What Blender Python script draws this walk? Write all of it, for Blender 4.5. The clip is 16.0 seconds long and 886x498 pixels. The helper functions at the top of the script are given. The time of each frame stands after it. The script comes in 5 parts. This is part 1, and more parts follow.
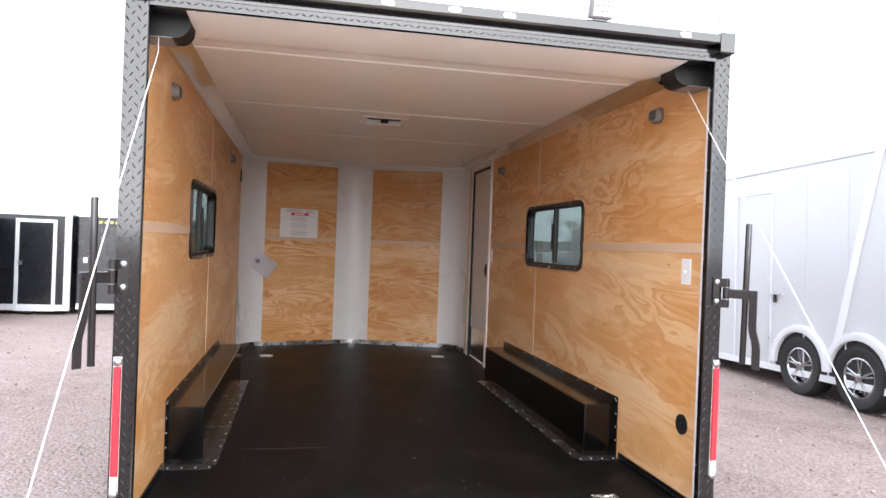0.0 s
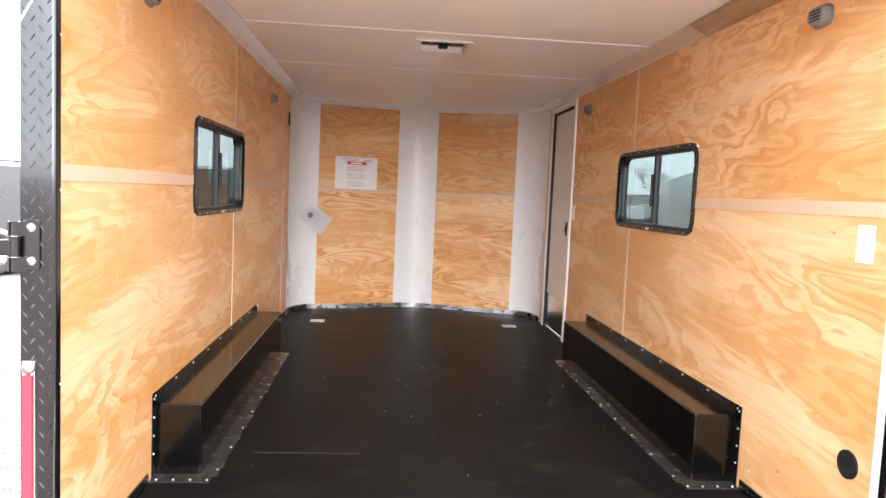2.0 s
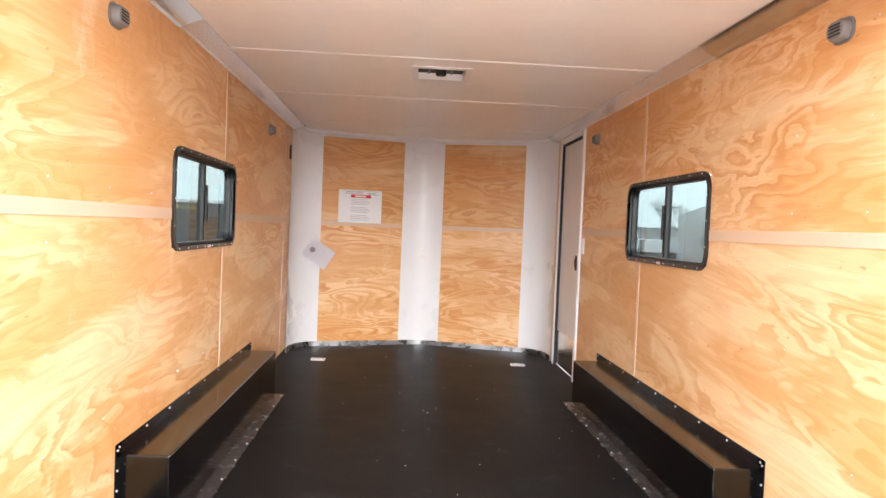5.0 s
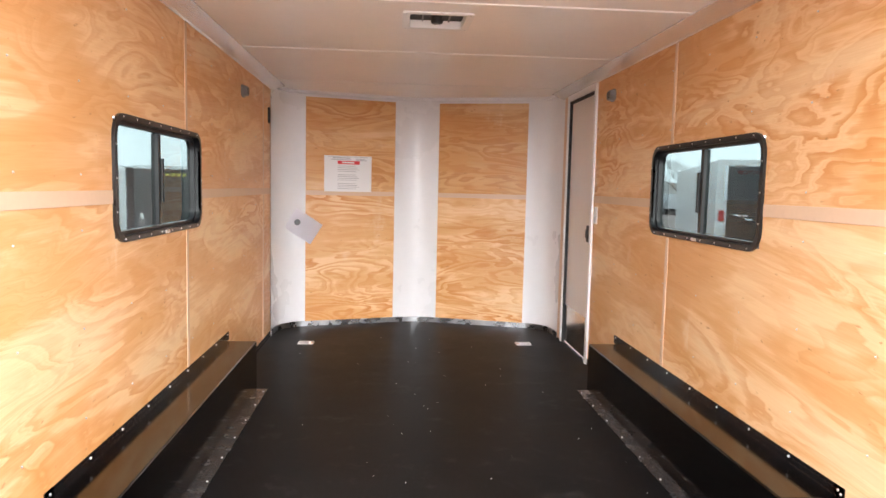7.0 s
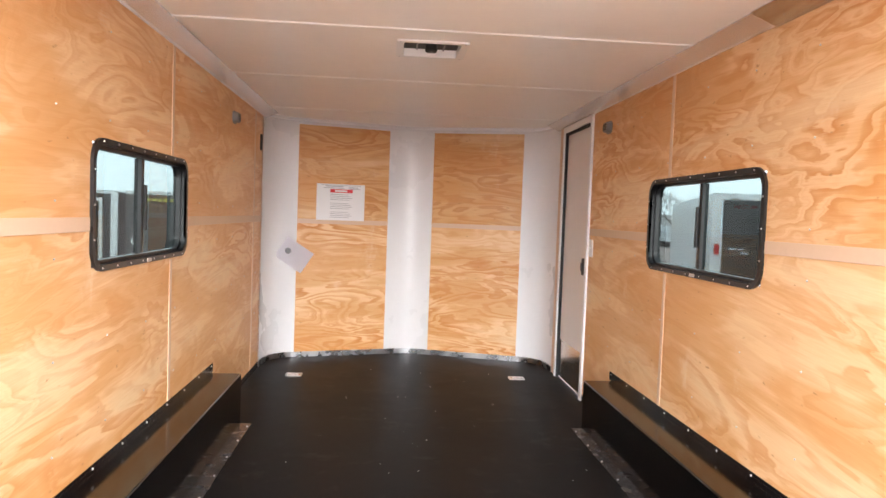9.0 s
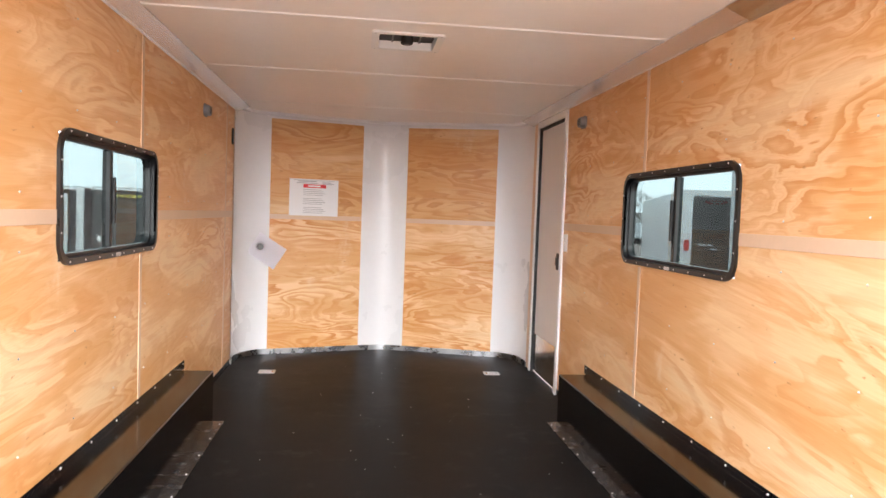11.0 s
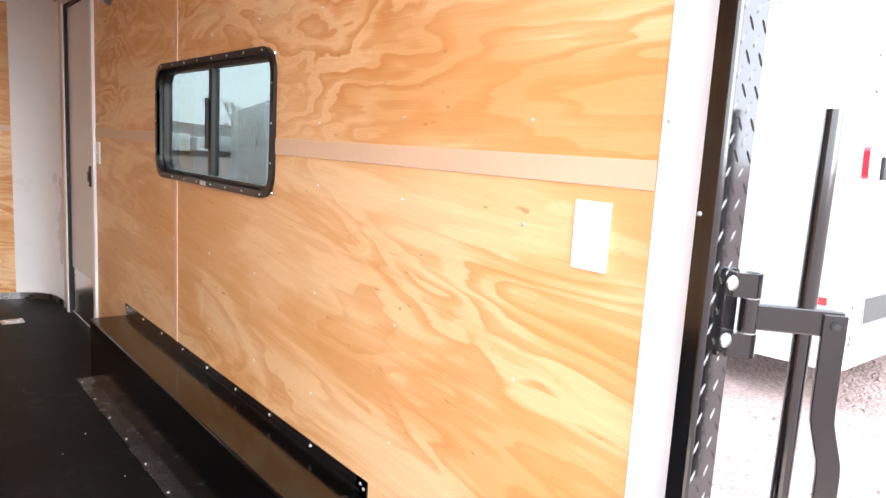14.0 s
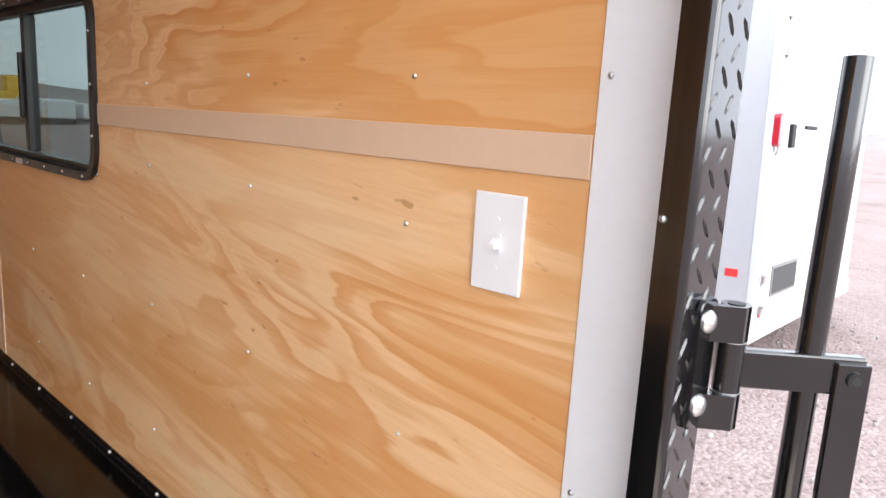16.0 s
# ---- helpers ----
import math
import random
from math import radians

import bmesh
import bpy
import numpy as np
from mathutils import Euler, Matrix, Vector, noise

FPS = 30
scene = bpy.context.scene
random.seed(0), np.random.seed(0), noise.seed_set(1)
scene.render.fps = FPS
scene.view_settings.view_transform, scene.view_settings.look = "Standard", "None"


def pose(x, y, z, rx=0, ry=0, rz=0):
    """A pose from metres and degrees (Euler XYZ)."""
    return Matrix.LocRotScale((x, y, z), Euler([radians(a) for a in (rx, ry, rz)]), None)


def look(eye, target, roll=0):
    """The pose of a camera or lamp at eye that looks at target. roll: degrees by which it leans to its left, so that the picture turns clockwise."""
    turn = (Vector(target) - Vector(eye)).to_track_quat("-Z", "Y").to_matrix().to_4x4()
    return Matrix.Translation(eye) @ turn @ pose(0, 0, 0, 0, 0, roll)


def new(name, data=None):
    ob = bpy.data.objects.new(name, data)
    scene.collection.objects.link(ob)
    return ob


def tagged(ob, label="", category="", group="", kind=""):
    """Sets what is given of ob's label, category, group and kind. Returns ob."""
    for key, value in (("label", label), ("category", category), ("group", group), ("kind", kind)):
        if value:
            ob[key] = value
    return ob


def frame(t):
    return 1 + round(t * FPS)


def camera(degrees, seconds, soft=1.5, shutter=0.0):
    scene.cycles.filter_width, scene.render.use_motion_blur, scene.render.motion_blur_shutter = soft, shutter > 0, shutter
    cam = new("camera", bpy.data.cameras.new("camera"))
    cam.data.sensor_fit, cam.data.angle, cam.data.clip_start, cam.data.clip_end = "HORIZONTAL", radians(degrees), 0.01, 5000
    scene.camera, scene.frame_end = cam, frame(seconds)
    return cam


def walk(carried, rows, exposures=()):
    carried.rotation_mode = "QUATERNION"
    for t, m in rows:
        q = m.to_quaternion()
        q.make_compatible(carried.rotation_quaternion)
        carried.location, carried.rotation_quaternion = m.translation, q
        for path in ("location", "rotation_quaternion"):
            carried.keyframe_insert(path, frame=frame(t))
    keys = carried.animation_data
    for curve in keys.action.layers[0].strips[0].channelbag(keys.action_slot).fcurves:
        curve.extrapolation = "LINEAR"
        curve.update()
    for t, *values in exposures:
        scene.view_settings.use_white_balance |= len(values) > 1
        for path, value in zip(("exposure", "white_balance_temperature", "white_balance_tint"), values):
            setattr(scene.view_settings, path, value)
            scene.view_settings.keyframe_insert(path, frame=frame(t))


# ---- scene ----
cam = camera(65.5, 16.0)
PATH = [
    (0, (-0.576, -2.731, 1.72), (-0.176, -0.772, 1.712), 2.2),
    (0.5, (-0.566, -2.662, 1.701), (-0.175, -0.706, 1.564), 2.0),
    (1, (-0.463, -2.419, 1.714), (-0.148, -0.45, 1.561), 1.1),
    (1.5, (-0.359, -2.145, 1.732), (-0.178, -0.159, 1.58), 1.8),
    (2, (-0.332, -1.84, 1.741), (-0.156, 0.146, 1.584), 2.6),
    (2.5, (-0.315, -1.701, 1.772), (-0.083, 0.278, 1.602), 2.3),
    (3, (-0.234, -1.649, 1.8), (0.019, 0.332, 1.686), 1.9),
    (3.2, (-0.211, -1.639, 1.799), (0.011, 0.347, 1.713), 2.1),
    (5.3, (-0.208, -1.623, 1.738), (-0.091, 0.372, 1.677), 2.4),
    (5.5, (-0.2, -1.589, 1.753), (-0.085, 0.402, 1.603), 2.5),
    (6, (-0.232, -1.444, 1.781), (-0.086, 0.538, 1.562), 3.0),
    (6.5, (-0.281, -1.29, 1.775), (-0.099, 0.693, 1.588), 2.4),
    (7, (-0.217, -1.088, 1.818), (-0.069, 0.898, 1.639), 1.3),
    (7.5, (-0.168, -0.997, 1.83), (-0.055, 0.994, 1.679), 1.8),
    (8, (-0.181, -0.99, 1.846), (-0.068, 1.004, 1.738), 2.2),
    (8.5, (-0.191, -0.991, 1.839), (-0.056, 1.003, 1.748), 2.2),
    (9, (-0.195, -0.992, 1.828), (-0.034, 0.999, 1.733), 2.1),
    (11.5, (-0.212, -0.968, 1.809), (0.035, 1.014, 1.708), 2.1),
    (12, (-0.189, -0.966, 1.803), (0.117, 1.007, 1.68), 1.9),
    (12.2, (-0.153, -0.933, 1.763), (0.415, 0.980, 1.631), 2.9),
    (12.5, (-0.072, -0.882, 1.746), (0.950, 0.829, 1.582), 4.0),
    (12.7, (0.015, -0.826, 1.766), (1.216, 0.762, 1.576), 4.1),
    (13, (0.106, -0.735, 1.783), (1.389, 0.786, 1.585), 4.4),
    (13.5, (0.208, -0.635, 1.784), (1.471, 0.899, 1.559), 4.1),
    (14, (0.257, -0.509, 1.781), (1.52, 1.015, 1.49), 3.3),
    (14.5, (0.387, -0.375, 1.775), (1.787, 1.017, 1.453), 3.2),
    (15, (0.535, -0.284, 1.782), (1.968, 1.065, 1.427), 2.9),
    (15.5, (0.591, -0.249, 1.773), (2.038, 1.077, 1.391), 3.1),
    (16, (0.564, -0.266, 1.787), (2.006, 1.07, 1.419), 3.2),
]
EXPOSURES = [(0, 1.30), (1.5, 2.08), (2.5, 2.40), (7, 2.55), (12, 2.55), (12.6, 2.38), (14, 2.30), (15, 2.18), (15.5, 1.62), (16, 1.40)]
walk(cam, [(t, look(eye, target, roll)) for t, eye, target, roll in PATH], exposures=EXPOSURES)

# ---- daylight: an overcast sky and a very soft sun behind the cloud ----
world = bpy.data.worlds.new("overcast")
scene.world = world
world.use_nodes = True
wn, wl = world.node_tree.nodes, world.node_tree.links
wn.clear()
sky = wn.new("ShaderNodeTexSky")
sky.sky_type, sky.sun_disc = "NISHITA", False
sky.sun_elevation, sky.sun_rotation = radians(22), radians(175)
sky.air_density, sky.dust_density = 1.0, 1.0
grey = wn.new("ShaderNodeHueSaturation")
grey.inputs["Saturation"].default_value = 0.12
wbg, wout = wn.new("ShaderNodeBackground"), wn.new("ShaderNodeOutputWorld")
wbg.inputs["Strength"].default_value = 0.15
wl.new(sky.outputs[0], grey.inputs["Color"])
cloud = wn.new("ShaderNodeMix")                      # an even cloud deck hides most of the blue
cloud.data_type = "RGBA"
cloud.inputs[0].default_value = 0.75
cloud.inputs[7].default_value = (8.5, 9.1, 10.4, 1)
wl.new(grey.outputs[0], cloud.inputs[6])
wl.new(cloud.outputs[2], wbg.inputs["Color"])
wl.new(wbg.outputs[0], wout.inputs["Surface"])

sun = new("sun", bpy.data.lights.new("sun", "SUN"))
sun.data.energy, sun.data.angle, sun.data.color = 1.25, radians(60), (1.0, 0.98, 0.96)
sun.matrix_world = look((1.5, -16, 6.4), (0, 0, 0))

# ---- materials ----
GZ, FZ, CZ, WX = 0.2, 0.55, 2.625, 1.22     # ground, trailer floor, ceiling, inner half width


def mat(name, colour, rough=0.5, metal=0.0, spec=0.5, coat=0.0):
    m = bpy.data.materials.new(name)
    m.use_nodes = True
    b = m.node_tree.nodes["Principled BSDF"]
    b.inputs["Base Color"].default_value = (*colour, 1)
    b.inputs["Roughness"].default_value = rough
    b.inputs["Metallic"].default_value = metal
    b.inputs["Specular IOR Level"].default_value = spec
    b.inputs["Coat Weight"].default_value = coat
    return m


def nd(m, kind, **values):
    n = m.node_tree.nodes.new(kind)
    for key, v in values.items():
        n.inputs[key.replace("_", " ")].default_value = v
    return n


def wire(m, a, b):
    m.node_tree.links.new(a, b)


def coords(m, scale=(1, 1, 1), kind="Object"):
    t, s = nd(m, "ShaderNodeTexCoord"), nd(m, "ShaderNodeMapping", Scale=scale)
    wire(m, t.outputs[kind], s.inputs["Vector"])
    return s.outputs["Vector"]


def ramp(m, fac, stops):
    r = nd(m, "ShaderNodeValToRGB")
    e = r.color_ramp.elements
    while len(e) < len(stops):
        e.new(0.5)
    for el, (p, c) in zip(e, stops):
        el.position, el.color = p, (*c, 1)
    wire(m, fac, r.inputs["Fac"])
    return r.outputs["Color"]


def mixed(m, fac, a, b, how="MIX"):
    n = m.node_tree.nodes.new("ShaderNodeMix")
    n.data_type, n.blend_type = "RGBA", how
    for sock, v in ((n.inputs[0], fac), (n.inputs[6], a), (n.inputs[7], b)):
        if isinstance(v, (int, float)):
            sock.default_value = v
        elif isinstance(v, tuple):
            sock.default_value = (*v, 1)
        else:
            wire(m, v, sock)
    return n.outputs[2]


def calc(m, op, a, b=0.0):
    n = m.node_tree.nodes.new("ShaderNodeMath")
    n.operation = op
    for sock, v in zip(n.inputs, (a, b)):
        if isinstance(v, (int, float)):
            sock.default_value = v
        else:
            wire(m, v, sock)
    return n.outputs[0]


def noise_tex(m, vec, scale, detail=3.0, rough=0.5, dist=0.0):
    n = nd(m, "ShaderNodeTexNoise", Scale=scale, Detail=detail, Roughness=rough, Distortion=dist)
    wire(m, vec, n.inputs["Vector"])
    return n.outputs["Fac"]


def surface(m):
    return m.node_tree.nodes["Principled BSDF"]


def worn(m, colour, scale=6.0, amount=0.25, rough=0.5, spread=0.15, bump=0.0, bump_scale=80.0):
    """Blotches and grain over a plain colour, and an uneven gloss."""
    b, v = surface(m), coords(m)
    big, fine = noise_tex(m, v, scale, 4, 0.6), noise_tex(m, v, scale * 14, 3, 0.6)
    both = calc(m, "ADD", calc(m, "MULTIPLY", big, 0.7), calc(m, "MULTIPLY", fine, 0.3))
    lo, hi = tuple(c * (1 - amount) for c in colour), tuple(min(1, c * (1 + amount)) for c in colour)
    wire(m, ramp(m, both, [(0.32, lo), (0.68, hi)]), b.inputs["Base Color"])
    wire(m, calc(m, "ADD", calc(m, "MULTIPLY", big, 2 * spread), rough - spread), b.inputs["Roughness"])
    if bump:
        bn = nd(m, "ShaderNodeBump", Strength=bump, Distance=0.002)
        wire(m, noise_tex(m, v, bump_scale, 3, 0.6), bn.inputs["Height"])
        wire(m, bn.outputs["Normal"], b.inputs["Normal"])
    return m


def plywood(name, seed, tilt=0.0, grain=(0.62, 3.6), count=8.0, force=0.8, pale=(0.88, 0.588, 0.32), amber=(0.62, 0.215, 0.042), deep=(0.66, 0.295, 0.080)):
    """Rotary-cut pine: feathered late-wood figures drawn out along the grain on a pale ground, varnished."""
    m = mat(name, pale, 0.42, spec=0.32)
    b = surface(m)
    t, info = nd(m, "ShaderNodeTexCoord"), nd(m, "ShaderNodeObjectInfo")
    lean = nd(m, "ShaderNodeMapping", Rotation=(radians(tilt), 0, 0))
    wire(m, t.outputs["Object"], lean.inputs["Vector"])

    def stretched(a, c, move=(0, 0, 0)):
        q = nd(m, "ShaderNodeMapping", Scale=(a, a, c), Location=move)
        wire(m, lean.outputs["Vector"], q.inputs["Vector"])
        return q
    mv, shift = stretched(grain[0], grain[1]), nd(m, "ShaderNodeCombineXYZ")
    wire(m, calc(m, "MULTIPLY", info.outputs["Random"], 37.0), shift.inputs["X"])
    wire(m, calc(m, "ADD", calc(m, "MULTIPLY", info.outputs["Random"], 91.0), seed), shift.inputs["Y"])
    wire(m, shift.outputs[0], mv.inputs["Location"])
    v = mv.outputs["Vector"]
    fibre = noise_tex(m, stretched(5.0, 170.0).outputs["Vector"], 1.0, 5, 0.7)
    comb = noise_tex(m, stretched(2.4, 46.0, (3, 5, 1)).outputs["Vector"], 1.0, 4, 0.6)
    field = noise_tex(m, v, 1.15, 3.4, 0.47, 0.55)
    frayed = calc(m, "ADD", calc(m, "MULTIPLY", fibre, 0.026), calc(m, "MULTIPLY", comb, 0.042))
    field = calc(m, "ADD", field, frayed)
    rings = calc(m, "FRACT", calc(m, "MULTIPLY", field, count))
    flame = ramp(m, rings, [(0.0, (0.0,) * 3), (0.40, (0.06,) * 3), (0.56, (0.62,) * 3), (0.90, (1.0,) * 3), (0.985, (0.12,) * 3)])
    fine_rings = calc(m, "FRACT", calc(m, "MULTIPLY", field, count * 2.7))
    fine = ramp(m, fine_rings, [(0.0, (0.0,) * 3), (0.55, (0.35,) * 3), (0.85, (1.0,) * 3), (1.0, (0.1,) * 3)])
    zone = ramp(m, noise_tex(m, v, 0.85, 3, 0.55), [(0.36, (0.22,) * 3), (0.62, (1.0,) * 3)])
    calm = ramp(m, noise_tex(m, stretched(0.5, 1.5, (9, 2, 4)).outputs["Vector"], 1.6, 2, 0.5), [(0.46, (0.0,) * 3), (0.60, (0.36,) * 3)])
    c = mixed(m, calc(m, "MULTIPLY", calc(m, "MULTIPLY", flame, zone), force), pale, amber)
    c = mixed(m, calc(m, "MULTIPLY", calc(m, "MULTIPLY", fine, calm), force), c, amber)
    # broad heartwood and sapwood stretches with combed ends
    patch = calc(m, "ADD", noise_tex(m, stretched(0.55, 2.6, (4, 7, 2)).outputs["Vector"], 1.5, 3, 0.5, 0.5), calc(m, "MULTIPLY", comb, 0.16))
    c = mixed(m, ramp(m, patch, [(0.54, (0.0,) * 3), (0.60, (0.48,) * 3), (0.76, (0.70,) * 3)]), c, deep)
    c = mixed(m, ramp(m, patch, [(0.42, (0.50,) * 3), (0.50, (0.0,) * 3)]), c, (0.88, 0.67, 0.41))
    c = mixed(m, ramp(m, fibre, [(0.40, (0.0,) * 3), (0.74, (0.22,) * 3)]), c, (0.56, 0.26, 0.08))
    c = mixed(m, calc(m, "MULTIPLY", info.outputs["Random"], 0.25), c, mixed(m, 0.5, c, (0.66, 0.34, 0.12)))
    scuffs = calc(m, "MULTIPLY", noise_tex(m, stretched(2.2, 1.3).outputs["Vector"], 1.0, 5, 0.7), calc(m, "ADD", calc(m, "MULTIPLY", fibre, 0.5), 0.75))
    c = mixed(m, ramp(m, scuffs, [(0.60, (0,) * 3), (0.72, (0.5,) * 3)]), c, (0.90, 0.73, 0.52))
    flecks = noise_tex(m, stretched(1.0, 2.8).outputs["Vector"], 17, 2, 0.5)
    c = mixed(m, ramp(m, flecks, [(0.71, (0,) * 3), (0.77, (0.6,) * 3)]), c, (0.40, 0.16, 0.04))
    wire(m, c, b.inputs["Base Color"])
    bn = nd(m, "ShaderNodeBump", Strength=0.12, Distance=0.002)
    wire(m, fibre, bn.inputs["Height"])
    wire(m, bn.outputs["Normal"], b.inputs["Normal"])
    wire(m, calc(m, "ADD", calc(m, "MULTIPLY", fibre, 0.25), 0.24), b.inputs["Roughness"])
    return m


PLY_L, PLY_F = plywood("pine_plywood_a", 3.0, -3.0, (0.85, 3.4), 11.5, 0.78), plywood("pine_plywood_c", 23.0, 0.0, (0.95, 3.8), 12.0, 1.0)
PLY_R = plywood("pine_plywood_b", 11.0, -5.0, (0.75, 3.2), 10.0, 0.64)
PLY_R2 = plywood("pine_plywood_e", 47.0, 0.0, (1.15, 3.6), 11.0, 0.84)
PLY_F2 = plywood("pine_plywood_d", 31.0, 0.0, (0.95, 3.8), 12.0, 0.85, (0.74, 0.44, 0.20), (0.54, 0.215, 0.062))
PLY_EDGE = worn(mat("bare_batten", (0.70, 0.49, 0.335), 0.5), (0.70, 0.49, 0.335), 3, 0.05)
CEIL = worn(mat("ceiling_vinyl", (0.94, 0.905, 0.88), 0.3), (0.94, 0.905, 0.88), 2.0, 0.03, 0.35, 0.06)
# unseen deck, kept this pale as a reflector for the ceiling
RAMP = worn(mat("pale_ramp_reflector", (0.78, 0.63, 0.48), 0.6), (0.78, 0.63, 0.48), 3, 0.08, 0.6)
SEAM = mat("white_seam_trim", (0.93, 0.92, 0.90), 0.35)
VINYL = worn(mat("white_front_skin", (0.80, 0.80, 0.81), 0.28), (0.80, 0.80, 0.81), 1.5, 0.03, 0.28, 0.06)
WHITE = worn(mat("white_trim_paint", (0.82, 0.82, 0.83), 0.35), (0.82, 0.82, 0.83), 5, 0.03, 0.35)
PLASTIC = mat("white_plastic", (0.86, 0.86, 0.86), 0.3)
FLOOR = worn(mat("black_floor_coating", (0.0090, 0.0083, 0.0081), 0.42, spec=0.035), (0.0090, 0.0083, 0.0081), 3.0, 0.4, 0.42, 0.09, 0.15, 220)
fb = surface(FLOOR).inputs["Base Color"]                # faint boot dust and drag marks
f_dust = calc(FLOOR, "MULTIPLY", noise_tex(FLOOR, coords(FLOOR, (1.3, 2.6, 1)), 2.4, 6, 0.68, 0.6), noise_tex(FLOOR, coords(FLOOR), 9.0, 4, 0.7))
wire(FLOOR, mixed(FLOOR, ramp(FLOOR, f_dust, [(0.30, (0.0,) * 3), (0.46, (0.16,) * 3)]), fb.links[0].from_socket, (0.12, 0.11, 0.105)), fb)
BOX = worn(mat("black_box_steel", (0.0016, 0.0014, 0.0013), 0.14, spec=0.5), (0.0016, 0.0014, 0.0013), 5.0, 0.3, 0.15, 0.05)
# dusty black steel, its brownish sheen lifted into the base colour
DUSTY_SHEEN = worn(mat("dusty_sheen_steel", (0.070, 0.064, 0.062), 0.26, 0.55), (0.070, 0.064, 0.062), 9, 0.4, 0.26, 0.08)
BLACK = worn(mat("gloss_black_paint", (0.0045, 0.0045, 0.005), 0.14, spec=0.8, coat=0.3), (0.0045, 0.0045, 0.005), 5, 0.3, 0.14, 0.05)
TREAD = worn(mat("black_tread_plate", (0.005, 0.005, 0.0055), 0.10, 0.0, 0.75, 0.15), (0.005, 0.005, 0.0055), 7, 0.3, 0.12, 0.04)
BRIGHT = worn(mat("bright_tread_plate", (0.42, 0.42, 0.43), 0.28, 1.0), (0.42, 0.42, 0.43), 9, 0.3, 0.28, 0.1)
ALU = worn(mat("mill_aluminium", (0.62, 0.62, 0.62), 0.3, 1.0), (0.62, 0.62, 0.62), 7, 0.12, 0.3, 0.1)
COVE = worn(mat("polished_cove_metal", (0.80, 0.78, 0.765), 0.24, 0.75), (0.80, 0.78, 0.765), 4, 0.06, 0.24, 0.05)
COVE_REAR = worn(mat("mirror_cove_metal", (0.62, 0.61, 0.60), 0.09, 1.0), (0.62, 0.61, 0.60), 4, 0.06, 0.09, 0.03)
ZINC = mat("zinc_screw", (0.66, 0.66, 0.67), 0.28, 0.9)
RUBBER = worn(mat("black_rubber", (0.008, 0.008, 0.008), 0.55), (0.008, 0.008, 0.008), 12, 0.3, 0.6)
WINFRAME = worn(mat("black_window_frame", (0.006, 0.006, 0.0065), 0.3), (0.006, 0.006, 0.0065), 10, 0.3, 0.33)
VENTGREY = mat("grey_vent_plastic", (0.20, 0.19, 0.185), 0.45)
SCREEN = worn(mat("dark_insect_screen", (0.05, 0.05, 0.05), 0.7), (0.05, 0.05, 0.05), 60, 0.4, 0.7)
RED = mat("red_lens", (0.50, 0.03, 0.045), 0.15, coat=0.5)
CLEARWHITE = mat("white_lens", (0.62, 0.62, 0.63), 0.15, coat=0.5)
CABLE = mat("pale_ramp_cable", (0.86, 0.86, 0.85), 0.5)
DUSTLINE = mat("pale_joint_dust", (0.07, 0.066, 0.064), 0.9)
PAPER = mat("white_paper", (0.84, 0.84, 0.84), 0.6)
LILAC = mat("pale_lilac_paper", (0.90, 0.88, 0.93), 0.6)
INKGREY = mat("grey_print", (0.45, 0.45, 0.46), 0.7)
INKRED = mat("red_print", (0.75, 0.06, 0.07), 0.7)
MAGNET = mat("grey_magnet", (0.18, 0.18, 0.19), 0.4)
KICK = worn(mat("polished_kick_plate", (0.55, 0.53, 0.50), 0.18, 1.0), (0.55, 0.53, 0.50), 8, 0.15, 0.18, 0.06)
DOORSKIN = worn(mat("white_door_skin", (0.76, 0.73, 0.71), 0.3), (0.76, 0.73, 0.71), 3, 0.03, 0.3, 0.05)
SKIN_BLACK = worn(mat("black_aluminium_skin", (0.012, 0.013, 0.016), 0.15), (0.012, 0.013, 0.016), 1.2, 0.2, 0.2, 0.05)
SKIN_CHAR = worn(mat("charcoal_aluminium_skin", (0.04, 0.041, 0.043), 0.28), (0.04, 0.041, 0.043), 1.2, 0.15, 0.28, 0.05)
SKIN_WHITE = worn(mat("white_aluminium_skin", (0.66, 0.67, 0.69), 0.3), (0.66, 0.67, 0.69), 0.8, 0.03, 0.25, 0.05)
SKIN_SILVER = worn(mat("silver_aluminium_skin", (0.52, 0.525, 0.54), 0.3, 0.1), (0.52, 0.525, 0.54), 0.8, 0.04, 0.3, 0.05)
RIM = worn(mat("cast_alloy_rim", (0.36, 0.36, 0.37), 0.3, 1.0), (0.36, 0.36, 0.37), 12, 0.1, 0.25)
YELLOW = mat("yellow_vinyl_lettering", (0.55, 0.50, 0.10), 0.4)
REDTAG = mat("red_tag", (0.85, 0.05, 0.05), 0.4)
MACHINE = worn(mat("yellow_machine_paint", (0.75, 0.45, 0.05), 0.45), (0.75, 0.45, 0.05), 4, 0.2)
BARK = worn(mat("grey_bark", (0.20, 0.17, 0.15), 0.85), (0.20, 0.17, 0.15), 14, 0.3, 0.85)
STONE = mat("gravel_stone", (0.42, 0.36, 0.33), 0.85)


